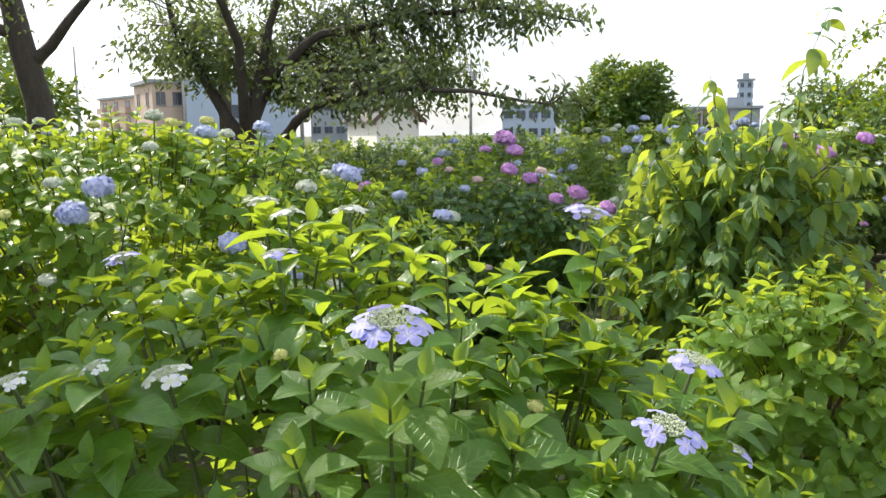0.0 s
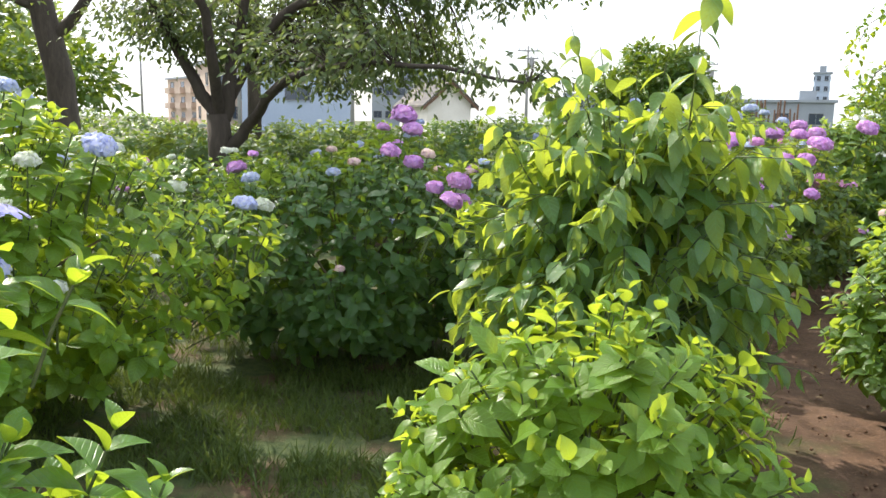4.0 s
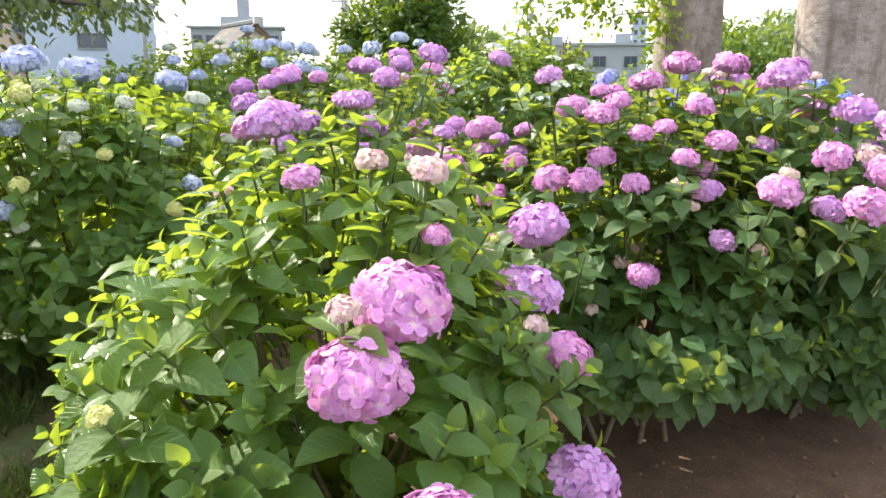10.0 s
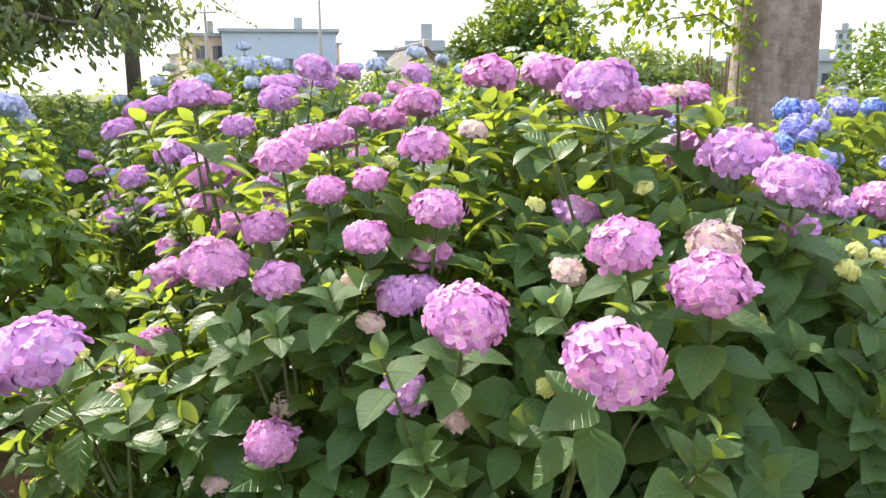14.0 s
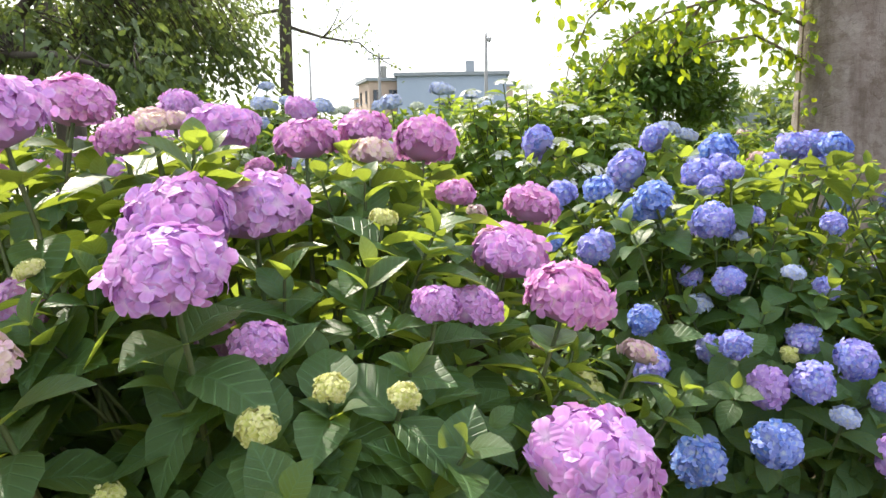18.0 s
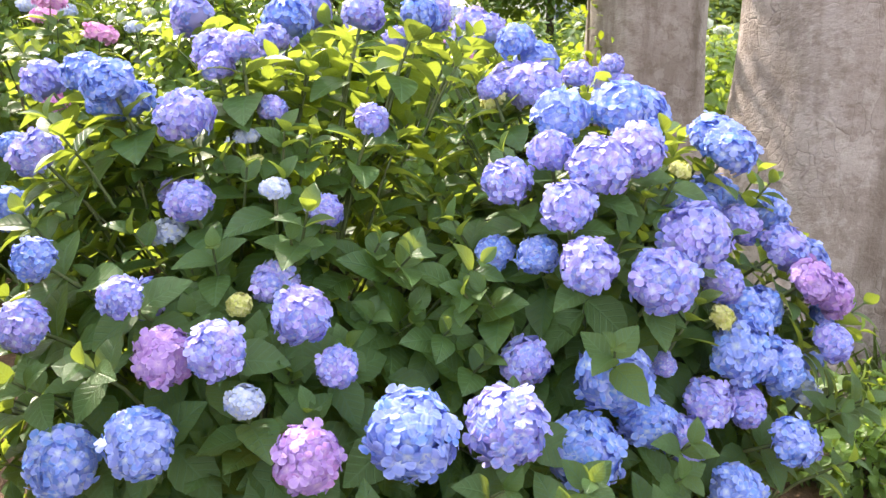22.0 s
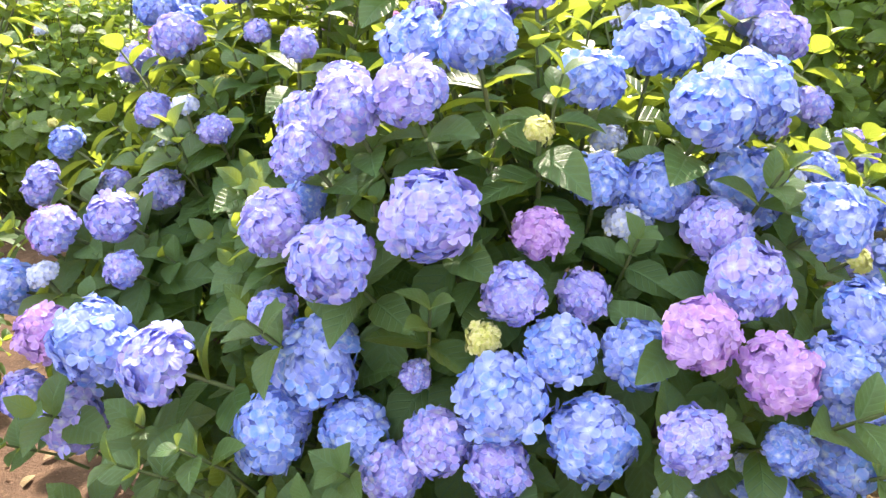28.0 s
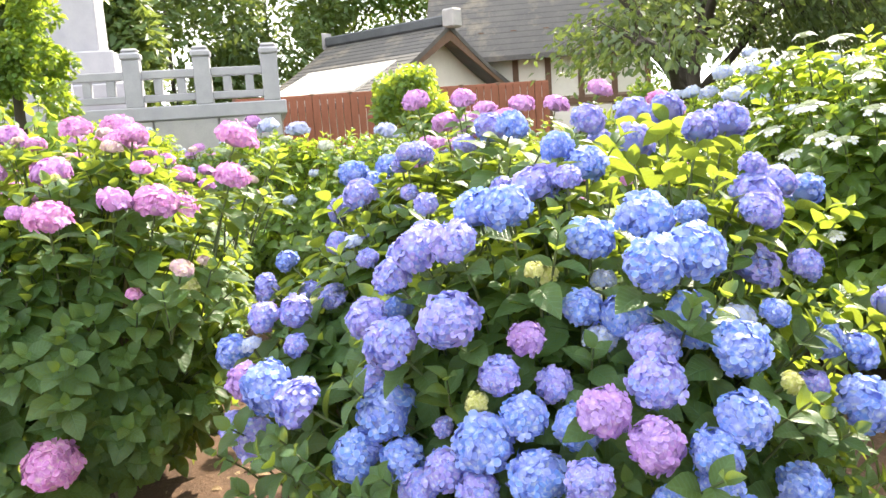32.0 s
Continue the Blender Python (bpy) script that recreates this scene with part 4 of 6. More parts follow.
BLUEB_W_6 = [(6.65, 6.49, 0.85, 0.084), (6.53, 6.46, 0.91, 0.085), (6.54, 6.55, 0.95, 0.07), (6.68, 6.79, 0.87, 0.08), (6.88, 6.36, 0.55, 0.08), (6.87, 6.5, 0.56, 0.05)]
BLUEB_HEADS = [("V", BLUEB_V_0), ("V", BLUEB_V_1), ("B", BLUEB_B_2), ("B", BLUEB_B_3), ("Y", BLUEB_Y_4), ("P", BLUEB_P_5), ("W", BLUEB_W_6)]
LACEB_L_0 = [(4.88, 8.1, 1.2, 0.13), (5.03, 8.18, 1.3, 0.17), (4.79, 8.53, 1.61, 0.14), (4.68, 8.42, 1.64, 0.12), (4.52, 8.29, 1.58, 0.13), (4.72, 8.15, 1.24, 0.12), (5.2, 8.34, 1.42, 0.15), (5.05, 8.42, 1.49, 0.13), (5.2, 8.11, 1.17, 0.13), (5.09, 8.05, 1.1, 0.11), (5.32, 8.13, 1.15, 0.12), (5.36, 8.24, 1.27, 0.13), (4.61, 8.39, 1.56, 0.11)]
LACEB_HEADS = [("M", LACEB_L_0)]
FARA_W_0 = [(3.69, 9.31, 1.57, 0.2)]
FARA_HEADS = [("W", FARA_W_0)]
FARB_W_0 = [(3.13, 9.37, 1.56, 0.2), (3.08, 9.06, 1.41, 0.2), (2.97, 9.25, 1.58, 0.16), (2.76, 9.16, 1.58, 0.18), (2.83, 9, 1.44, 0.16)]
FARB_HEADS = [("W", FARB_W_0)]


# ---- ground ----
def spaced(near0, near1, step, far):
    mid = list(np.arange(near0, near1 + step / 2, step))
    out = [near1 + (far - near1) * (k / 10.0) ** 3 for k in range(1, 11)]
    back = [near0 - (far + near0) * (k / 10.0) ** 3 for k in range(10, 0, -1)]
    return back + mid + out


gx, gy = spaced(-8.0, 11.0, 0.14, 900.0), spaced(-3.0, 13.0, 0.14, 900.0)
gv, gf = [], []
for yy in gy:
    for xx in gx:
        near = 1.0 if -8 <= xx <= 11 and -3 <= yy <= 13 else 0.0
        gv.append((xx, yy, near * (0.035 * noise.noise(Vector((xx * 0.9, yy * 0.9, 0))) + 0.014 * noise.noise(Vector((xx * 4.5, yy * 4.5, 3)))) - 0.005))
for j in range(len(gy) - 1):
    for i in range(len(gx) - 1):
        a = j * len(gx) + i
        gf.append((a, a + 1, a + len(gx) + 1, a + len(gx)))
gs = Shape()
gs.v, gs.f = gv, gf
solid("ground", gs.mesh("ground", GROUND, True), "bare brown soil with patches of short grass", "ground", kind="structure")

# ---- hydrangea bushes along the walk ----
bush("lacecap hydrangea with broad glossy leaves and flat lilac-blue heads", (-0.50, 1.38), (1.0, 0.66), 1.20, LACE_HEADS, 66, 0.114, LEAF_FRESH, UPRIGHT_FORMS, single=280, focus=(-0.2, 0.3, 1.3),
     seed=3, middle=0.45, lift=1.1)
bush("tall hydrangea with pale blue and green-white heads", (-2.1, 3.95), (1.62, 0.95), 1.64, LEFT_HEADS, 60, 0.098, LEAF_LIME, single=150, focus=(-1.2, 2.6, 1.4), seed=4,
     random_heads=(("G", 26, 0.10), ("Y", 16, 0.08), ("W", 14, 0.12), ("S", 8, 0.13)), pool=HEAD_DOME)
bush("rounded hydrangea with purple-pink heads on grass", (0.0, 5.35), (1.0, 0.85), 1.32, MID_HEADS, 66, 0.092, LEAF_DARK, single=120, focus=(0.2, 4.3, 1.0), seed=5,
     random_heads=(("W", 4, 0.10), ("C", 3, 0.08), ("S", 2, 0.11)))
bush("low leafy hydrangea with no flowers", (1.03, 2.52), (0.56, 0.50), 1.02, (), 95, 0.092, LEAF_LIME, single=280, focus=(0.9, 1.8, 1.0), seed=6)
bush("hydrangea with pale blue and cream heads beside the path", (2.1, 6.15), (0.95, 0.75), 1.34, WHITE_HEADS, 62, 0.102, LEAF_LIGHT, single=150, focus=(2.4, 5.2, 1.0), seed=7,
     random_heads=(("Y", 12, 0.07), ("G", 8, 0.09)), pool=HEAD_DOME)
bush("hydrangea with large bright pink heads on bare soil", (3.12, 4.05), (0.62, 0.72), 1.18, PINKF_HEADS, 78, 0.098, LEAF_LIGHT, single=290, focus=(3.1, 3.0, 1.0), seed=8,
     random_heads=(("Y", 6, 0.05), ("C", 3, 0.07)))
bush("hydrangea with many small purple heads behind the path", (3.2, 7.15), (0.80, 0.65), 1.30, PINKB_HEADS, 58, 0.09, LEAF, seed=9, random_heads=(("U", 12, 0.11), ("C", 6, 0.09)))
bush("wide hydrangea covered in pink heads", (4.25, 5.0), (0.78, 0.66), 1.28, PINK_HEADS, 92, 0.096, LEAF, single=290, focus=(4.3, 4.0, 1.0), seed=10, base_z=0.26,
     random_heads=(("Y", 5, 0.05),))
bush("hydrangea with purple and pink heads at different stages", (5.08, 5.08), (0.56, 0.60), 1.26, PURPLE_HEADS, 84, 0.104, LEAF, single=290, focus=(5.2, 4.3, 1.1), seed=11,
     random_heads=(("Y", 5, 0.05),))
bush("dense hydrangea with round blue and violet heads", (5.78, 6.28), (0.60, 0.58), 1.18, BLUEA_HEADS, 88, 0.094, LEAF, single=290, focus=(6.1, 5.4, 0.9), seed=12, recess=0.86)
bush("dense hydrangea crowded with blue heads near a tree trunk", (6.42, 6.55), (0.46, 0.70), 1.08, BLUEB_HEADS, 88, 0.090, LEAF, single=290, focus=(7.0, 6.0, 0.9), seed=13,
     recess=0.86)
bush("tall light-leaved hydrangea with white and pale blue heads", (4.95, 8.72), (1.05, 0.78), 1.56, LACEB_HEADS, 100, 0.105, LEAF_LIGHT, seed=14, random_heads=(("M", 13, 0.14), ("W", 18, 0.15)), pool=HEAD_DOME)

for k, (px, py, pr, ph) in enumerate(((7.18, 6.98, 0.24, 0.26), (7.46, 7.14, 0.28, 0.32), (6.86, 7.36, 0.20, 0.24), (7.80, 7.30, 0.30, 0.34))):
    bush("low bright green weeds at the foot of a trunk", (px, py), (pr, pr * 0.8), ph, (), 150, 0.055, LEAF_LIGHT, seed=130 + k, name="weed_clump", category="plant", group="low clumps by the trunk", base_z=0.01)

bush("tall light green hydrangea with white and pale blue heads", (2.6, 9.5), (1.15, 0.8), 1.68, FARB_HEADS, 42, 0.10, LEAF_LIGHT, seed=61, random_heads=(("W", 26, 0.17), ("G", 22, 0.13)), pool=HEAD_DOME)
bush("tall light green hydrangea with many pale blue heads", (3.85, 9.6), (0.9, 0.75), 1.66, FARA_HEADS, 44, 0.10, LEAF_LIGHT, seed=62, random_heads=(("W", 24, 0.16), ("G", 16, 0.12)), pool=HEAD_DOME)

# ---- bushes further off ----
random.seed(50)
FAR_ROWS = [
    ((4.3, 11.1), (1.2, 0.8), 1.45, LEAF, (("C", 16, 0.16), ("K", 10, 0.15))),
    ((0.2, 9.6), (1.3, 0.8), 1.38, LEAF, (("W", 14, 0.15), ("U", 5, 0.14))),
    ((-1.6, 7.9), (1.0, 0.7), 1.15, LEAF_DARK, (("G", 20, 0.10), ("U", 4, 0.12))),
    ((-3.6, 7.4), (1.4, 0.9), 1.30, LEAF_DARK, (("G", 34, 0.10), ("U", 6, 0.12))),
    ((6.9, 10.9), (1.2, 0.9), 1.30, LEAF_LIGHT, (("G", 8, 0.13),)),
    ((9.2, 9.7), (1.3, 0.9), 1.25, LEAF_LIGHT, (("B", 8, 0.14),)),
    ((8.3, 12.6), (1.6, 1.0), 1.35, LEAF, (("L", 8, 0.14),)),
    ((1.6, 11.8), (1.7, 0.9), 1.55, LEAF_DARK, ()),
    ((-4.6, 5.4), (1.0, 0.9), 1.35, LEAF, (("W", 10, 0.14), ("K", 5, 0.14))),
    ((2.6, 13.3), (1.6, 0.9), 1.40, LEAF, (("G", 12, 0.15),)),
    ((6.0, 13.6), (1.8, 0.9), 1.40, LEAF, (("C", 14, 0.15),)),
    ((0.9, 7.4), (0.8, 0.6), 1.15, LEAF, (("W", 14, 0.12), ("C", 6, 0.10))),
    ((-4.2, 9.6), (1.6, 0.9), 1.20, LEAF, (("K", 10, 0.13), ("G", 12, 0.12))),
    ((-0.9, 12.9), (1.4, 0.9), 1.35, LEAF_DARK, ()),
    ((3.9, 8.0), (0.55, 0.45), 1.38, LEAF, (("K", 8, 0.14),)),
    ((-6.4, 12.4), (2.0, 1.0), 1.35, LEAF_DARK, (("G", 14, 0.14),)),
    ((-7.4, 8.4), (1.6, 1.0), 1.30, LEAF, (("W", 10, 0.14),)),
    ((-9.5, 16.5), (3.0, 1.2), 1.45, LEAF_DARK, ()),
    ((-3.0, 16.0), (3.0, 1.2), 1.45, LEAF, (("G", 12, 0.15),)),
    ((3.0, 17.0), (2.8, 1.2), 1.50, LEAF, (("C", 10, 0.15),)),
    ((9.6, 16.2), (3.0, 1.2), 1.40, LEAF, (("K", 10, 0.15),)),
    ((12.6, 12.2), (2.2, 1.2), 1.35, LEAF_LIGHT, (("B", 10, 0.15),)),
    ((12.4, 8.6), (1.8, 1.2), 1.25, LEAF_LIGHT, (("K", 10, 0.15),)),
    ((16.0, 18.0), (4.0, 1.5), 1.40, LEAF, (("G", 10, 0.16),)),
    ((2.0, 23.0), (7.0, 1.5), 1.55, LEAF_DARK, ()),
    ((-12.0, 25.0), (6.0, 1.5), 1.60, LEAF_DARK, ()),
    ((-2.4, 6.0), (0.9, 0.6), 0.95, LEAF_DARK, (("G", 14, 0.10),)),
]
FAR_LABEL = {"W": "hydrangea with pale blue and white heads", "C": "hydrangea with cream and pink heads", "G": "hydrangea with greenish white heads", "K": "hydrangea with pink heads",
             "B": "hydrangea with a few blue heads", "L": "lacecap hydrangea with small flat heads", "U": "hydrangea with purple heads"}
for i, (c, r, h, mat, spec) in enumerate(FAR_ROWS):
    bush(FAR_LABEL[spec[0][0]] + " in the far row" if spec else "dark green leafy shrub without flowers", c, r, h, (), 30 if r[0] < 1.75 else 15, 0.115 if r[0] < 1.75 else 0.17, mat, CHEAP_FORMS, fill=0.7,
         seed=60 + i, random_heads=spec, pool=HEAD_FAR, group="hydrangea bushes further off")


# ---- the shrub with hanging leaves ----
def drooping_shrub(place, radius, height, seed):
    """Many arching shoots of uneven length from a cluster of stems, each with pairs of hanging leaves."""
    random.seed(seed)
    cx, cy = place
    root = thing("drooping_shrub", "tall shrub with long hanging pale green leaves on arching twigs", "shrub", (cx, cy, 0))
    base = Vector((cx, cy, 0))
    leaves = Leaves()

    def twig(points, spacing, size, bare=0.25):
        part("twig", Shape().tube([p - base for p in points], [0.006, 0.0045, 0.003, 0.0015][:len(points)], 4, False).mesh("twig", STEM, True), root)
        lengths = [(b - a).length for a, b in zip(points, points[1:])]
        total = sum(lengths)
        run, turn = bare * total, random.uniform(0, 3.14)
        while run < total:
            rest, k = run, 0
            while k < len(lengths) - 1 and rest > lengths[k]:
                rest -= lengths[k]
                k += 1
            a, b = points[k], points[k + 1]
            at, along = a.lerp(b, min(1.0, rest / max(lengths[k], 0.01))), (b - a).normalized()
            side = along.cross(Vector((0, 0, 1)))
            side = side.normalized() if side.length > 0.1 else Vector((1, 0, 0))
            other = along.cross(side)
            young = 0.6 + 0.4 * min(1.0, (total - run) / 0.16)
            for way in (-1, 1):
                out = (side * math.cos(turn) + other * math.sin(turn)) * way
                d = along * random.uniform(0.1, 0.7) + out * random.uniform(0.5, 1.0) + Vector((random.uniform(-.2, .2), random.uniform(-.2, .2), -random.uniform(0.45, 1.1)))
                leaves.add(at, d, out * 0.5 + Vector((random.uniform(-.6, .6), random.uniform(-.6, .6), random.uniform(0.4, 1.2))), size * young * random.uniform(0.72, 1.18))
            turn += 1.57
            run += spacing * random.uniform(0.8, 1.25)

    for i in range(340):
        a, c = random.uniform(0, 6.28), random.uniform(-0.9, 1.0)
        s = math.sqrt(1 - c * c)
        mid = height * 0.46
        swell = 1 + 0.20 * noise.noise(Vector((math.cos(a) * 1.6 + 3, math.sin(a) * 1.6, c * 1.8)))
        k = random.choice((random.uniform(0.62, 0.9), random.uniform(0.86, 1.06))) * swell
        end = base + Vector((math.cos(a) * radius[0] * s * k, math.sin(a) * radius[1] * s * k, mid + (height - mid if c > 0 else mid - 0.08) * c * k))
        inner = base + Vector((math.cos(a) * 0.14, math.sin(a) * 0.14, max(0.1, min(height * 0.72, end.z * 0.72))))
        top = inner.lerp(end, 0.62) + Vector((0, 0, random.uniform(0.08, 0.20)))
        twig([inner.lerp(top, 0.25), inner.lerp(top, 0.7), top, end], 0.075, 0.135)
    for x, y, z in ((-0.30, -0.28, 1.84), (-0.12, 0.1, 1.80), (0.42, -0.1, 1.66), (-0.62, -0.2, 1.50), (0.05, -0.4, 1.72)):
        tip = base + Vector((x, y, z))
        foot = base + Vector((x * 0.35, y * 0.35, z * 0.55))
        twig([foot, foot.lerp(tip, 0.5) + Vector((0.02, 0, 0.03)), foot.lerp(tip, 0.85) + Vector((0, 0, 0.05)), tip], 0.07, 0.13, 0.1)
    for i in range(6):
        foot = base + Vector((random.uniform(-.12, .12), random.uniform(-.12, .12), -0.02))
        part("main_stem", Shape().tube([foot - base, foot - base + Vector((random.uniform(-.15, .15), random.uniform(-.15, .15), 1.0))], [0.016, 0.009], 6, False).mesh("main_stem", WOODY, True), root)
    tall = base + Vector((0.16, -0.22, 0))
    twig([tall, tall + Vector((0.02, -0.02, 1.3)), tall + Vector((0.04, -0.05, 1.85)), tall + Vector((0.14, -0.10, 2.16))], 0.075, 0.15, 0.45)
    leaves.draw(root, NARROW_FORMS, LEAF_DROOP, "foliage", 290, (1.5, 2.9, 1.2), base)
    return root


drooping_shrub((1.42, 3.98), (0.86, 0.74), 1.70, 21)


# ---- trees ----
def limbs(shape, tips, start, way, length, radius, depth, spread, rise, seed_gen, sides=7, droop=0.0):
    """A limb that bends and forks; tips gathers where the leaves go."""
    pts, radii, p, d = [start], [radius], Vector(start), Vector(way).normalized()
    steps = 4
    for k in range(steps):
        d = (d + Vector((seed_gen.uniform(-.22, .22), seed_gen.uniform(-.22, .22), seed_gen.uniform(-.10, .12) + rise * 0.1 - droop * 0.12))).normalized()
        p = p + d * (length / steps)
        pts.append(p.copy())
        radii.append(radius * (1 - 0.55 * (k + 1) / steps))
        if depth <= 1:
            tips.append((p.copy(), d.copy()))
    shape.tube(pts, radii, max(4, sides), False)
    if depth > 0:
        for k in range(3 if depth > 1 else 4):
            at = pts[2 + k % 3] if depth <= 2 else pts[3 + k % 2]
            a = seed_gen.uniform(0, 6.28)
            side = d.orthogonal().normalized()
            out = (side * math.cos(a) + d.cross(side) * math.sin(a))
            limbs(shape, tips, at, d + out * spread, length * seed_gen.uniform(0.55, 0.8), radii[2 + k % 2] * 0.62, depth - 1, spread, rise, seed_gen, sides - 1, droop)


def fluted_trunk(shape, top, radii, flare, gen):
    """A trunk with shallow vertical lobes that widen into buttresses near the ground."""
    sides, rings = 48, 30
    turns = [gen.uniform(0, 6.28) for k in range(3)]
    for j in range(rings + 1):
        z = -0.05 + (top + 0.05) * (j / rings) ** 1.6
        r = radii[2] + (radii[-1] - radii[2]) * max(0.0, z - 1.0) / max(0.1, top - 1.0)
        low = math.exp(-max(z, 0.0) / 0.42)
        for s in range(sides):
            a = 2 * math.pi * s / sides
            lobe = 0.5 + 0.5 * math.cos(5 * a + turns[0] + 0.4 * math.sin(a + turns[1]))
            rr = r * (1 + 0.055 * math.sin(3 * a + turns[1] + z * 0.2) + 0.04 * math.sin(5 * a + turns[0]) + 0.02 * noise.noise(Vector((math.cos(a) * 3, math.sin(a) * 3, z * 3))))
            rr += low * flare * (0.25 + 0.75 * lobe ** 1.5)
            shape.v.append((rr * math.cos(a), rr * math.sin(a), z))
    for j in range(rings):
        for s in range(sides):
            t = (s + 1) % sides
            shape.f.append((j * sides + s, j * sides + t, (j + 1) * sides + t, (j + 1) * sides + s))
    shape.f.append(tuple(rings * sides + s for s in range(sides)))


def tree(name, label, place, trunk, radii, arms, bark, leaf_mat, leaf_size, per_tip, forms, seed, spread=0.75, rise=0.3, jitter=0.35, droop=0.0, sides=12, flare=0.0, group=""):
    """Trunk points from the ground, limbs from given heights, a crown of small leaves."""
    gen = random.Random(seed)
    root = thing(name, label, "tree", (place[0], place[1], 0), group)
    shape, tips = Shape(), []
    pts = [Vector(p) for p in trunk]
    if flare:
        fluted_trunk(shape, pts[-1].z, radii, flare, gen)
    else:
        shape.tube(pts, radii, sides, True)
    part("trunk", shape.mesh("trunk", bark, True), root)
    if flare:
        for k in range(7):
            a = k * 0.9 + gen.uniform(-.2, .2)
            out, across = Vector((math.cos(a), math.sin(a), 0)), Vector((-math.sin(a), math.cos(a), 0))
            reach = radii[1] + flare * gen.uniform(0.8, 1.5)
            bend = across * gen.uniform(-.12, .12)
            part("root", Shape().tube([out * radii[1] * 0.8 + Vector((0, 0, 0.10)), out * (radii[1] + flare * 0.45) + bend * 0.4 + Vector((0, 0, 0.055)), out * reach + bend + Vector((0, 0, 0.0)), out * (reach + 0.22) + bend * 2 - Vector((0, 0, 0.05))],
                                      [0.085, 0.065, 0.045, 0.02], 8, True).mesh("root", bark, True), root)
    for at, way, length, rad, depth in arms:
        bough = Shape()
        limbs(bough, tips, Vector(at), Vector(way), length, rad, depth, spread, rise, gen, 7, droop)
        part("limb", bough.mesh("limb", bark, True), root)
    leaves = Leaves()
    for p, d in tips:
        for k in range(per_tip):
            off = Vector((gen.gauss(0, jitter), gen.gauss(0, jitter), gen.gauss(0, jitter * 0.6)))
            w = Vector((gen.uniform(-1, 1), gen.uniform(-1, 1), gen.uniform(-0.9, 0.35)))
            leaves.add(p + off, w, Vector((gen.uniform(-.5, .5), gen.uniform(-.5, .5), 1)), leaf_size * gen.uniform(0.7, 1.25))
    leaves.draw(root, forms, leaf_mat, "crown")
    return root


def cherry_tree(place, limb_lines, lobes, seed):
    """A forked trunk, named boughs and a drooping crown: clumps of leaves on thin twigs inside broad lobes."""
    gen = random.Random(seed)
    root = thing("cherry_tree", "dark spreading cherry tree with forked trunk and low branches", "tree", (place[0], place[1], 0))
    part("trunk", Shape().tube([(0, 0, -0.05), (0.02, 0, 0.4), (0, 0, 0.95), (-0.03, 0, 1.5)], [0.30, 0.21, 0.18, 0.16], 14).mesh("trunk", BARK_DARK, True), root)
    along = []
    for line, thick in limb_lines:
        pts = [Vector(p) for p in line]
        fine = []
        for a, b in zip(pts, pts[1:]):
            for k in range(4):
                fine.append(a.lerp(b, k / 4) + Vector((gen.uniform(-.04, .04), gen.uniform(-.04, .04), gen.uniform(-.04, .04))) * (1 if fine else 0))
        fine.append(pts[-1])
        part("limb", Shape().tube(fine, [thick * (1 - 0.85 * k / (len(fine) - 1)) for k in range(len(fine))], 8, False).mesh("limb", BARK_DARK, True), root)
        along += fine[3:]
    twigs, leaves = Shape(), Leaves()
    for cx, cy, cz, rx, ry, rz, count in lobes:
        for i in range(count):
            way = Vector((gen.gauss(0, 1), gen.gauss(0, 1), gen.gauss(0, 1))).normalized() * gen.uniform(0.25, 1.0) ** 0.6
            end = Vector((cx + way.x * rx, cy + way.y * ry, cz + way.z * rz))
            root_at = min(along, key=lambda q: (q - end).length)
            mid = root_at.lerp(end, 0.55) + Vector((0, 0, 0.10 + 0.12 * (end - root_at).length))
            twigs.tube([root_at, mid, end], [0.012, 0.007, 0.003], 3, False)
            out = (end - mid).normalized()
            for k in range(23):
                t = gen.random()
                at = mid.lerp(end, 0.35 + 0.75 * t) + Vector((gen.gauss(0, .13), gen.gauss(0, .13), gen.gauss(0, .09)))
                d = out * 0.7 + Vector((gen.uniform(-1, 1), gen.uniform(-1, 1), gen.uniform(-0.6, 0.35)))
                leaves.add(at, d, Vector((gen.uniform(-1.2, 1.2), gen.uniform(-1.2, 0.6), gen.uniform(0.1, 1))), gen.uniform(0.075, 0.13))
    part("twig_growth", twigs.mesh("twig_growth", BARK_DARK, True), root, kind="stuff")
    leaves.draw(root, CHERRY_FORMS, LEAF_CHERRY, "crown")
    return root


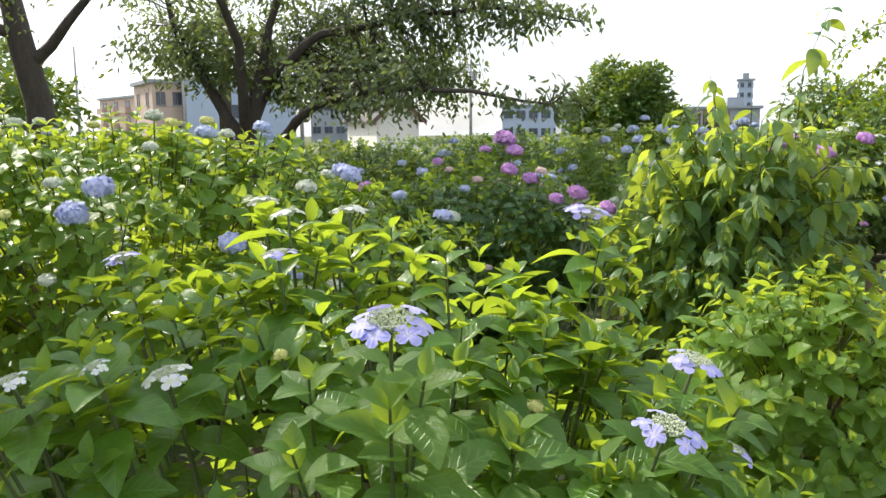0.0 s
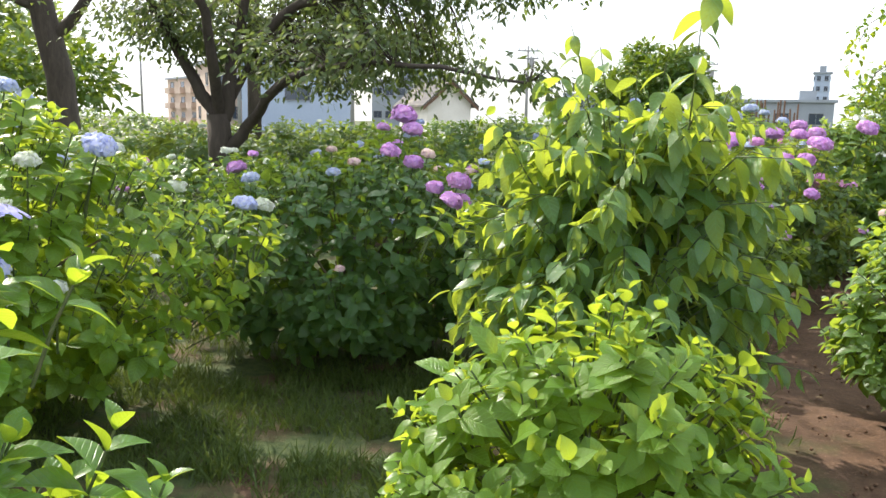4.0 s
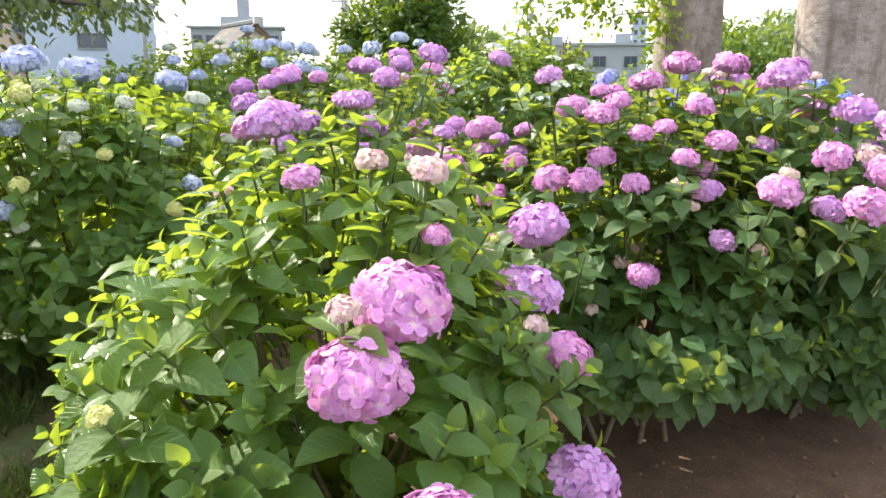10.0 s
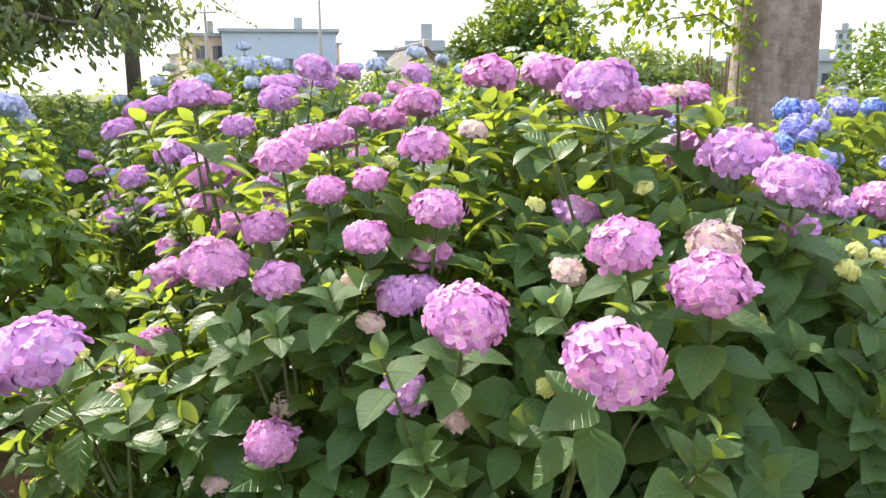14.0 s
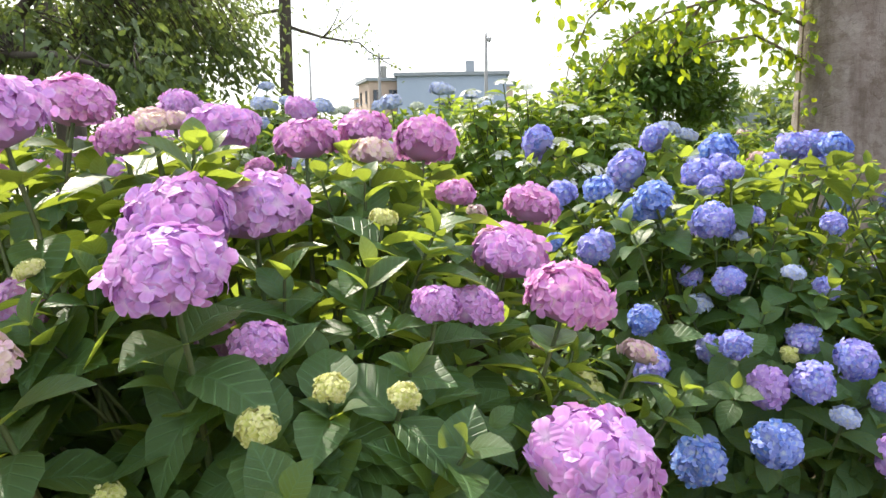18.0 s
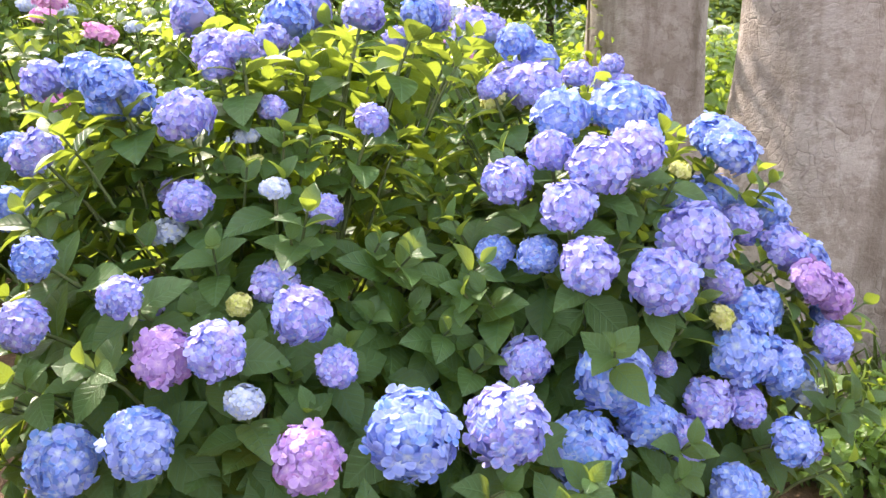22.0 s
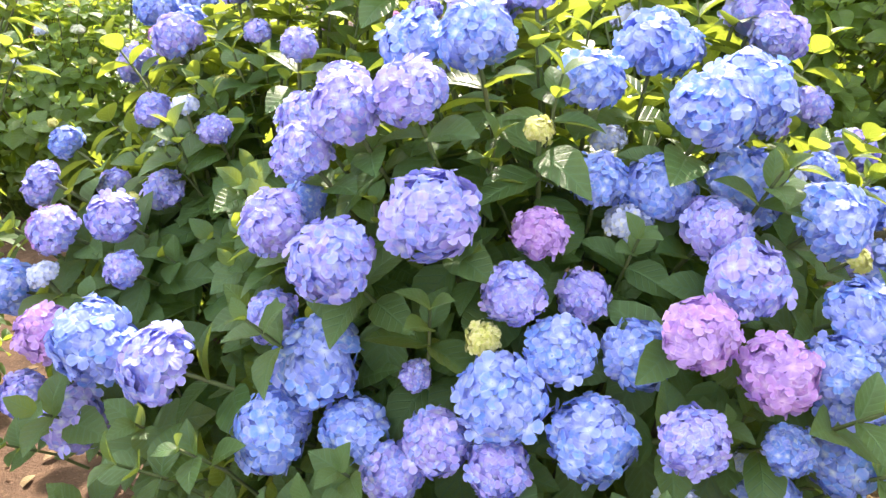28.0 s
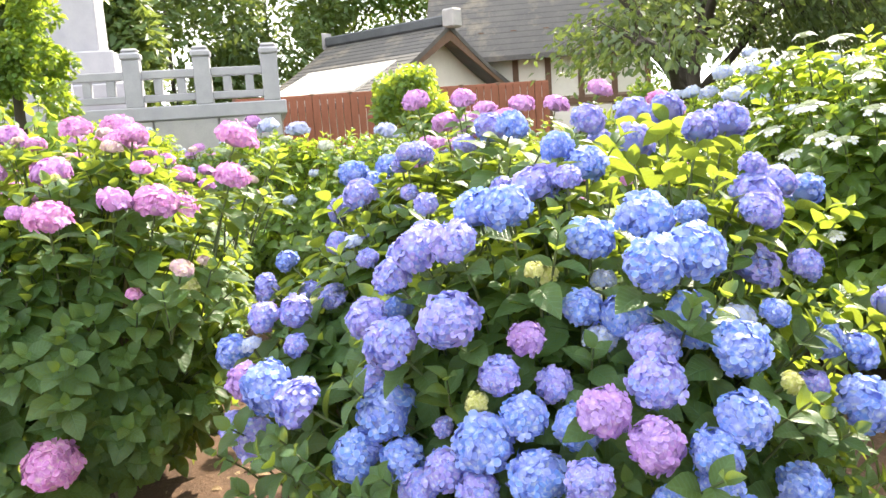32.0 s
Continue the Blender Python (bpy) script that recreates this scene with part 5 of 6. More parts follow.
CHERRY_FORMS = [leaf_form(0.42, 0.25, 0.35, (0, .3, .7, 1.0)), leaf_form(0.48, 0.15, 0.2, (0, .3, .7, 1.0))]
cherry_tree((-2.75, 11.95), [
    ([(0, 0, 1.3), (-0.5, 0.1, 2.2), (-1.0, 0, 3.2), (-1.3, 0, 4.3)], 0.11),
    ([(0, 0, 1.35), (0.25, 0.1, 2.4), (0.5, 0, 3.5), (0.9, 0.1, 4.8)], 0.12),
    ([(0.05, 0, 0.85), (0.42, -0.1, 1.3), (1.0, -0.8, 1.9), (1.9, -1.6, 2.15), (2.9, -2.2, 2.1), (4.2, -2.5, 1.9)], 0.10),
    ([(0.25, 0.1, 2.4), (1.2, -0.2, 3.0), (2.6, -0.5, 3.25), (3.7, -0.8, 3.3), (4.9, -1.0, 3.1)], 0.08),
    # this bough carries the unseen shade lobe at height 5.2
    ([(0, 0, 1.45), (0.1, -0.9, 2.8), (-0.3, -1.9, 4.4), (-0.6, -3.0, 5.5)], 0.09),
    ([(0, 0.1, 1.5), (0.4, 1.0, 2.6), (0.9, 1.8, 3.2)], 0.08)],
    [(-1.2, 0, 3.1, 1.05, 1.2, 0.95, 44), (-0.35, 0.3, 2.75, 1.0, 1.1, 0.65, 105), (1.1, 1.4, 2.8, 1.5, 1.1, 1.0, 200), (1.9, -2.1, 2.2, 1.3, 0.75, 0.50, 38), (4.0, -2.5, 1.95, 0.75, 0.5, 0.25, 10), (2.4, 1.0, 2.3, 1.5, 0.8, 0.6, 130),
     # last two lobes: unseen crown above the view, added to shade the bushes
     (3.0, -0.6, 3.3, 1.6, 1.1, 0.6, 115), (4.4, -0.95, 3.15, 0.75, 0.4, 0.2, 14), (1.2, 0, 4.3, 2.4, 1.8, 0.9, 120), (-0.8, -3.2, 5.2, 2.0, 1.6, 0.9, 170), (0.8, -1.0, 5.7, 2.2, 1.8, 0.9, 100)], 5)
tree("tall_tree", "tall tree with a leaning bare grey trunk", (-10.1, 22.0), [(0, 0, -0.05), (0.05, 0, 1.0), (0.0, 0, 2.4), (-0.35, 0.0, 4.0), (-0.7, 0, 6.2)], [0.52, 0.40, 0.36, 0.33, 0.24],
     [((-0.2, 0, 3.4), (0.9, -0.2, 1.0), 3.4, 0.18, 3), ((-0.4, 0, 4.2), (-1.0, -0.2, 0.6), 3.6, 0.16, 3), ((-0.7, 0, 6.0), (0.3, 0.1, 1.0), 3.4, 0.18, 3), ((-0.5, 0, 5.0), (0.2, -1.0, 0.3), 3.2, 0.14, 3)],
     BARK_DARK, LEAF_TREE, 0.17, 20, TINY_FORMS, 6, jitter=0.45, droop=0.5)
tree("pine_tree", "slender tall pine with a straight bare trunk", (-6.2, 27.2), [(0, 0, -0.05), (0, 0, 3.0), (0.05, 0, 6.0), (0.1, 0, 9.0)], [0.24, 0.21, 0.19, 0.14],
     [((0, 0, 4.8), (1.0, 0, -0.25), 2.6, 0.06, 1), ((0, 0, 5.3), (-1.0, 0, -0.2), 2.2, 0.06, 1), ((0, 0, 7.5), (1, 0.2, 0.1), 2.2, 0.06, 2), ((0, 0, 8.0), (-1, 0.2, 0.1), 2.2, 0.06, 2)],
     BARK_DARK, LEAF_TREE, 0.16, 10, TINY_FORMS, 8, jitter=0.2)
tree("plane_tree", "thick pale grey tree trunk with vines at its side", (6.62, 9.36), [(0, 0, -0.05), (0, 0, 0.35), (-0.02, 0, 1.2), (0.02, 0, 2.4), (0.06, 0, 4.2)], [0.44, 0.34, 0.295, 0.29, 0.28],
     [((0, 0, 3.8), (0.8, 0.3, 0.9), 2.4, 0.14, 2), ((0, 0, 4.0), (-0.5, 0.6, 1.0), 2.4, 0.14, 2)], BARK_PALE, LEAF_ROUND, 0.14, 12, TINY_FORMS, 9, sides=24, flare=0.40, group="grey-barked trees")
tree("plane_tree", "thick pale grey trunk with roots spreading into the soil", (7.34, 8.10), [(0, 0, -0.05), (0, 0, 0.35), (0.02, 0, 1.2), (0.0, 0, 2.4), (0.05, 0, 4.2)], [0.54, 0.44, 0.39, 0.38, 0.35],
     [((0, 0, 3.9), (0.8, -0.3, 0.9), 2.4, 0.15, 2), ((0, 0, 4.0), (0.3, 0.8, 1.0), 2.4, 0.14, 2)], BARK_PALE, LEAF_ROUND, 0.14, 12, TINY_FORMS, 10, sides=24, flare=0.35, group="grey-barked trees")


def round_shrub(label, place, radius, height, count, size, seed, mat=None, name="round_tree", lift=0.3, low=-0.7, lump=0.22, forms=None, group="", column=1.0):
    """A clipped, dense crown on a short trunk: leaves over a lumpy dome in clumps."""
    gen = random.Random(seed)
    root = thing(name, label, "tree", (*place, 0), group)
    trunk = Shape()
    trunk.tube([(0, 0, -0.05), (0.03, 0, height * 0.3), (0, 0, height * 0.6)], [0.10, 0.08, 0.05], 8)
    part("trunk", trunk.mesh("trunk", BARK_DARK, True), root)
    leaves = Leaves()
    zc = height * (0.5 + lift * 0.3)
    clumps = []
    for i in range(60):
        a, c = gen.uniform(0, 6.28), gen.uniform(low, 1)
        s = math.sqrt(1 - c * c) ** column
        k = gen.uniform(0.72, 0.92) * (1 + lump * gen.uniform(-1, 0.6))
        clumps.append(Vector((math.cos(a) * s * radius[0] * k, math.sin(a) * s * radius[1] * k, zc + c * (height - zc) * k)))
    for i in range(count):
        c = clumps[i % len(clumps)]
        way = Vector((gen.gauss(0, 1), gen.gauss(0, 1), gen.gauss(0.25, 1))).normalized()
        at = c + way * radius[0] * 0.26 * gen.uniform(0.6, 1.1)
        leaves.add(at, way + Vector((gen.uniform(-.8, .8), gen.uniform(-.8, .8), gen.uniform(-.5, .5))), way + Vector((0, 0, 0.5)), size * gen.uniform(0.7, 1.3))
    leaves.draw(root, forms or TINY_FORMS, mat or LEAF_ROUND, "crown")
    return root


round_shrub("dense round evergreen tree", (5.28, 19.6), (1.38, 1.35), 3.35, 9000, 0.17, 1)
for i, (x, y, r, h) in enumerate(((26, 46, 3.4, 4.2), (31, 43, 3.6, 4.4), (18.5, 29, 1.8, 2.4), (22, 31, 2.2, 2.9), (38, 46, 5, 5.4), (9.5, 31, 2.2, 2.6), (-17, 33, 3.5, 4.5), (-24, 40, 5.0, 8.0), (14, 45, 2.4, 2.9))):
    round_shrub("leafy green tree in the distance", (x, y), (r, r), h, 2400, 0.105 * r + 0.09, 30 + i, LEAF_TREE if i % 2 else LEAF_ROUND, "distant_tree", group="distant trees")


def vine(place, label, strands, seed, name="climbing_vine"):
    """Hanging and climbing strands with small bright leaves."""
    gen = random.Random(seed)
    root = thing(name, label, "vine", place)
    base, stems, leaves = Vector(place), Shape(), Leaves()
    for pts, spacing, size, spread in strands:
        pts = [Vector(p) for p in pts]
        stems.tube([p - base for p in pts], [0.012 - 0.009 * k / max(1, len(pts) - 1) for k in range(len(pts))], 5, False)
        for a, b in zip(pts, pts[1:]):
            for s in range(max(2, int((b - a).length / spacing))):
                at = a.lerp(b, gen.random()) + Vector((gen.gauss(0, spread), gen.gauss(0, spread), gen.gauss(0, spread)))
                leaves.add(at, Vector((gen.uniform(-1, 1), gen.uniform(-1, 1), gen.uniform(-1.3, 0.2))), Vector((gen.uniform(-.6, .6), gen.uniform(-.9, .2), 0.8)), size * gen.uniform(0.7, 1.25))
    part("stem", stems.mesh("stem", WOODY, True), root)
    leaves.draw(root, CHEAP_FORMS, LEAF_VINE, "foliage", base=place)
    return root


vine((6.36, 9.16, 0.0), "bright green vine climbing a trunk and hanging in long strands", [
    ([(6.36, 9.16, 0.0), (6.33, 9.14, 0.9), (6.32, 9.13, 1.6), (6.33, 9.12, 2.6)], 0.012, 0.050, 0.06),
    ([(6.33, 9.14, 1.75), (6.05, 8.92, 1.88), (5.80, 9.00, 1.86), (5.62, 9.05, 1.78)], 0.006, 0.070, 0.06),
    ([(6.33, 9.14, 1.95), (5.95, 8.95, 2.12), (5.55, 9.05, 2.05), (5.25, 9.10, 1.86), (5.10, 9.12, 1.66)], 0.006, 0.070, 0.06),
    ([(6.33, 9.14, 2.20), (5.85, 8.98, 2.42), (5.40, 9.08, 2.32), (5.08, 9.14, 2.05), (4.96, 9.16, 1.78), (4.92, 9.16, 1.58)], 0.008, 0.070, 0.05),
    ([(6.33, 9.14, 2.60), (5.80, 8.95, 2.90), (5.30, 9.05, 2.80), (4.95, 9.12, 2.55), (4.80, 9.15, 2.2)], 0.008, 0.070, 0.06),
    ([(5.75, 9.00, 2.08), (5.62, 9.03, 1.9), (5.52, 9.05, 1.74)], 0.009, 0.065, 0.05)], 3)

# ---- loose growth on the ground ----
def grass_patch(label, spots, seed, size=(0.05, 0.13)):
    gen = random.Random(seed)
    leaves = Leaves()
    for x0, x1, y0, y1, count in spots:
        for i in range(count):
            x, y = gen.uniform(x0, x1), gen.uniform(y0, y1)
            if noise.noise(Vector((x * 1.7, y * 1.7, 9))) < -0.12:
                continue
            for b in range(3):
                leaves.add((x + gen.uniform(-.02, .02), y + gen.uniform(-.02, .02), -0.02), Vector((gen.uniform(-.7, .7), gen.uniform(-.7, .7), 1)), Vector((gen.uniform(-1, 1), gen.uniform(-1, 1), 0.3)), gen.uniform(*size))
    ob = leaves.draw(None, BLADE_FORMS, GRASS, "grass")
    return tagged(ob, label, "grass", kind="stuff")


grass_patch("short green grass between the bushes", ((-1.6, 1.3, 3.6, 4.9, 3800), (-1.9, 2.1, 4.6, 7.4, 3600), (1.2, 2.4, 4.6, 6.4, 1600), (-1.0, 0.6, 2.2, 3.8, 1700), (0.4, 2.3, 3.2, 5.6, 2600)), 4)
grass_patch("sparse tall weeds by a trunk", ((6.75, 7.5, 6.85, 7.6, 260), (7.4, 8.3, 6.6, 7.6, 260), (2.0, 2.6, 5.2, 6.0, 160), (5.7, 6.7, 7.3, 8.3, 90)), 5, (0.10, 0.26))


def strap_plant(place, count, length, seed):
    """A low clump of long arching leaves from one base."""
    gen = random.Random(seed)
    root = thing("strap_leaf_plant", "low clump of broad arching green leaves on soil", "plant", (*place, 0), "low clumps by the trunk")
    forms = [leaf_form(0.26, 0.5, 0.35, STEPS), leaf_form(0.34, 0.4, 0.22, STEPS)]
    meshes = [single_leaf("leaf", f, LEAF_LIGHT) for f in forms]
    for i in range(count):
        a, up = gen.uniform(0, 6.28), gen.uniform(0.5, 1.3)
        d = Vector((math.cos(a), math.sin(a), up)).normalized()
        x = d.cross(Vector((-math.cos(a), -math.sin(a), 1.2))).normalized()
        z = x.cross(d)
        s = length * gen.uniform(0.7, 1.15)
        part("leaf", gen.choice(meshes), root, at=Matrix(((x.x * s, d.x * s, z.x * s, d.x * 0.015), (x.y * s, d.y * s, z.y * s, d.y * 0.015), (x.z * s, d.z * s, z.z * s, -0.01), (0, 0, 0, 1))))


for k, (px, py, n_leaf, ll) in enumerate(((6.98, 7.22, 14, 0.32), (7.14, 7.30, 12, 0.30), (6.62, 7.48, 10, 0.24), (7.35, 7.12, 11, 0.30), (7.22, 7.02, 12, 0.28), (7.10, 7.08, 10, 0.26))):
    strap_plant((px, py), n_leaf, ll, 90 + k)


def litter(label, spots, seed):
    gen = random.Random(seed)
    meshes = [single_leaf("dry_leaf", f, LEAF_DRY) for f in LEAF_FORMS[:3]]
    for x0, x1, y0, y1, count in spots:
        for i in range(count):
            ob = solid("dry_leaf", gen.choice(meshes), label, "leaf", (gen.uniform(x0, x1), gen.uniform(y0, y1), 0.012), "dry leaves on the soil")
            ob.rotation_euler = (gen.uniform(-.3, .3), gen.uniform(-.3, .3), gen.uniform(0, 6.28))
            s = gen.uniform(0.018, 0.055)
            ob.scale = (s, s, s)


litter("dry curled brown leaf lying on the soil", ((2.3, 3.0, 4.6, 5.8, 14), (3.3, 3.8, 5.2, 6.2, 12), (4.0, 5.6, 5.2, 5.8, 10), (4.7, 5.4, 5.5, 6.2, 40), (6.3, 7.0, 7.2, 8.0, 16), (5.6, 6.6, 7.4, 8.2, 16)), 6)
clods = Shape()
gen_c = random.Random(3)
for i in range(1500):
    x, y = gen_c.uniform(2.0, 7.6), gen_c.uniform(3.0, 8.6)
    s = gen_c.uniform(0.004, 0.016)
    clods.poly([Vector((x, y, 0.004)) + Vector(q) * s * gen_c.uniform(0.7, 1.2) for q in ((1, 0, 0), (0, 1, 0), (-1, 0, 0), (0, -1, 0), (0, 0, 0.9), (0, 0, -0.8))],
               [(0, 1, 4), (1, 2, 4), (2, 3, 4), (3, 0, 4), (1, 0, 5), (2, 1, 5), (3, 2, 5), (0, 3, 5)])
solid("soil_clods", clods.mesh("soil_clods", SOIL, True), "small crumbs of dry soil", "soil", kind="stuff")


# ---- buildings ----
def window(parent, m, w, h, panes=2):
    """Frame, panes and sill on a wall; m: the middle of the opening, x along the wall, y out of it."""
    f = Shape()
    t = 0.07 * max(1.0, h / 1.6)
    f.box(-w / 2, w / 2, -0.05, 0.08, h / 2 - t, h / 2).box(-w / 2, w / 2, -0.05, 0.08, -h / 2, -h / 2 + t)
    f.box(-w / 2, -w / 2 + t, -0.05, 0.08, -h / 2 + t, h / 2 - t).box(w / 2 - t, w / 2, -0.05, 0.08, -h / 2 + t, h / 2 - t)
    win = part("window", f.mesh("window", DARKTRIM), parent, at=m)
    step = (w - 2 * t) / panes
    for k in range(panes):
        x0 = -w / 2 + t + k * step
        part("pane", Shape().box(x0 + 0.02, x0 + step - 0.02, -0.02, 0.03, -h / 2 + t, h / 2 - t).mesh("pane", GLASS), win)
    part("sill", Shape().box(-w / 2 - 0.08, w / 2 + 0.08, 0.0, 0.16, -h / 2 - 0.10, -h / 2 - 0.01).mesh("sill", GREYWALL), win)
    return win


def block(name, label, place, turn, size, wall_mat, storeys, columns, side_columns=0, roof_edge=0.35, win=(1.7, 1.4), balcony=False, extras=()):
    """A flat-roofed building; its front looks along -y before the turn."""
    w, d, h = size
    root = thing(name, label, "building", (*place, 0))
    root.rotation_euler = (0, 0, radians(turn))
    part("wall", Shape().box(-w / 2, w / 2, 0, d, -0.3, h).mesh("wall", wall_mat), root)
    part("roof", Shape().box(-w / 2 - roof_edge, w / 2 + roof_edge, -roof_edge, d + roof_edge, h, h + 0.35).mesh("roof", GREYWALL), root)
    sh = h / storeys
    for s in range(storeys):
        for c in range(columns):
            x = -w / 2 + w * (c + 0.5) / columns
            window(root, pose(x, -0.003, sh * (s + 0.55), 0, 0, 180), *win)
            if balcony:
                part("balcony", Shape().box(x - win[0] * 0.75, x + win[0] * 0.75, -1.1, -0.1, sh * s + 0.1, sh * s + 1.15).mesh("balcony", wall_mat), root)
        for c in range(side_columns):
            y = d * (c + 0.5) / side_columns
            window(root, pose(w / 2 + 0.003, y, sh * (s + 0.55), 0, 0, -90), *win)
            window(root, pose(-w / 2 - 0.003, y, sh * (s + 0.55), 0, 0, 90), *win)
    for x0, x1, y0, y1, z1 in extras:
        part("roof_house", Shape().box(x0, x1, y0, y1, h + 0.35, h + 0.35 + z1).mesh("roof_house", GREYWALL), root)
    return root


block("apartment_building", "beige three-storey apartment building with balconies", (-40, 134), -50, (47, 10, 8.2), BEIGE, 3, 9, 2, balcony=True, extras=((-3, 0, 2, 5, 1.6),))
block("office_building", "pale blue-grey flat-roofed building with few windows", (-16.6, 85.2), 14, (11.5, 9, 7.4), BLUEGREY, 1, 1, 3, win=(2.6, 1.4), extras=((1.5, 2.4, 2, 3, 1.3),))
block("office_wing", "beige wing beside the blue-grey building", (-23.8, 84.5), 30, (3.4, 8, 7.0), BEIGE, 2, 2, 2, win=(0.9, 1.3))
block("warehouse", "long low grey building", (40, 104), -20, (16, 12, 4.6), GREYWALL, 1, 4, 2, extras=((-6, -3, 2, 6, 0.9), (4, 6, 2, 5, 1.2)))
block("tower_block", "slim grey tower block far away", (72, 160), -20, (2.8, 2.8, 12), BLUEGREY, 6, 2, 2, win=(0.7, 0.9), extras=((-0.6, 0.6, 0.6, 1.8, 1.2),))
block("far_office", "large pale grey building with a stepped top", (-9, 165), 0, (17, 12, 9.3), GREYWALL, 2, 7, 2, roof_edge=0.8, extras=((-3, 5, 2, 8, 1.9), (0.2, 2.4, 3, 6, 5.2)))
block("blue_building", "light blue industrial building", (27, 148), -8, (14, 12, 6.6), BLUEGREY, 2, 6, 0)
block("shed", "small white garden shed", (7.2, 30), -6, (2.2, 2.0, 1.5), PLASTER, 1, 1, 0, win=(0.8, 0.6), roof_edge=0.12)


def gable_house(name, label, place, turn, w, d, eave, ridge, wall_mat, over=0.7, curve=0.0, timber=True):
    """A house with a tiled pitched roof, its ridge along x, gable walls at both ends."""
    root = thing(name, label, "house", (*place, 0))
    root.rotation_euler = (0, 0, radians(turn))
    s = Shape()
    s.poly([(-w / 2, -d / 2, -0.3), (w / 2, -d / 2, -0.3), (w / 2, d / 2, -0.3), (-w / 2, d / 2, -0.3), (-w / 2, -d / 2, eave), (w / 2, -d / 2, eave), (w / 2, d / 2, eave), (-w / 2, d / 2, eave),
            (-w / 2, 0, ridge - 0.25), (w / 2, 0, ridge - 0.25)], [(0, 1, 5, 4), (2, 3, 7, 6), (1, 2, 6, 9, 5), (3, 0, 4, 8, 7), (4, 5, 9, 8), (6, 7, 8, 9)])
    part("wall", s.mesh("wall", wall_mat), root)
    run = d / 2 + over
    fall = (ridge - eave) * run / (d / 2)
    for side in (-1, 1):
        rows = 20
        edge = w / 2 + over
        for k in range(rows):
            q0, q1 = k / rows, (k + 1) / rows + 0.012
            z0, z1 = [ridge - fall * q - curve * math.sin(math.pi * min(q, 1)) * 0.5 for q in (q0, q1)]
            y0, y1 = side * run * q0, side * run * q1
            course = Shape().poly([(-edge, y0, z0 + 0.02), (edge, y0, z0 + 0.02), (edge, y1, z1 + 0.04), (-edge, y1, z1 + 0.04),
                                   (-edge, y0, z0 - 0.12), (edge, y0, z0 - 0.12), (edge, y1, z1 - 0.12), (-edge, y1, z1 - 0.12)],
                                  [(0, 1, 2, 3), (7, 6, 5, 4), (0, 4, 5, 1), (1, 5, 6, 2), (2, 6, 7, 3), (3, 7, 4, 0)])
            part("tile_course", course.mesh("tile_course", ROOF), root)
    part("ridge", Shape().box(-w / 2 - over - 0.05, w / 2 + over + 0.05, -0.16, 0.16, ridge - 0.02, ridge + 0.30).mesh("ridge", ROOF_RIDGE, bevel=0.05), root, "dark ridge tiles")
    for end in (-1, 1):
        x = end * (w / 2 + over - 0.02)
        part("ridge_end", Shape().box(x - 0.12, x + 0.22 * end + 0.12, -0.22, 0.22, ridge - 0.1, ridge + 0.45).mesh("ridge_end", STONE_GREY, bevel=0.05), root)
        for side in (-1, 1):
            part("bargeboard", Shape().poly([(x, 0, ridge - 0.16), (x, side * run, ridge - fall - 0.14), (x, side * run, ridge - fall - 0.40), (x, 0, ridge - 0.45),
                                             (x - 0.06, 0, ridge - 0.16), (x - 0.06, side * run, ridge - fall - 0.14), (x - 0.06, side * run, ridge - fall - 0.40), (x - 0.06, 0, ridge - 0.45)],
                                            [(0, 1, 2, 3), (7, 6, 5, 4), (0, 4, 5, 1), (1, 5, 6, 2), (2, 6, 7, 3), (3, 7, 4, 0)]).mesh("bargeboard", TIMBER), root)
    if timber:
        for side in (-1, 1):
            for k in range(7):
                x = -w / 2 + w * k / 6
                part("post", Shape().box(x - 0.09, x + 0.09, side * (d / 2 + 0.03) - 0.04, side * (d / 2 + 0.03) + 0.04, 0, eave).mesh("post", TIMBER), root)
            for k in range(6):
                x0, x1 = -w / 2 + w * k / 6 + 0.1, -w / 2 + w * (k + 1) / 6 - 0.1
                for z0, z1 in ((0.49, 0.78), (0.05, 0.41)):
                    part("plaster_panel", Shape().box(x0, x1, side * (d / 2 + 0.012) - 0.01, side * (d / 2 + 0.012) + 0.01, eave * z0, eave * z1).mesh("plaster_panel", PLASTER), root)
            for z in (eave * 0.45, eave * 0.82):
                part("beam", Shape().box(-w / 2, w / 2, side * (d / 2 + 0.05) - 0.03, side * (d / 2 + 0.05) + 0.03, z - 0.09, z + 0.09).mesh("beam", TIMBER), root)
    return root


gable_house("tiled_house", "small grey-roofed house with a white gable", (-1.5, 67.2), -70, 8.0, 3.6, 3.1, 4.7, PLASTER, 0.5, 0.0, False)
gable_house("temple_hall", "hall with a wide curved grey tiled roof and white gable wall", (-17.5, 9.64), 37.7, 3.9, 6.8, 2.6, 4.4, PLASTER, 0.75, 0.35, False)
gable_house("timber_house", "dark timber and plaster house with a grey tiled roof", (-19.8, 15.9), 70, 6.4, 6.0, 4.4, 7.6, TIMBER_WALL, 0.8)


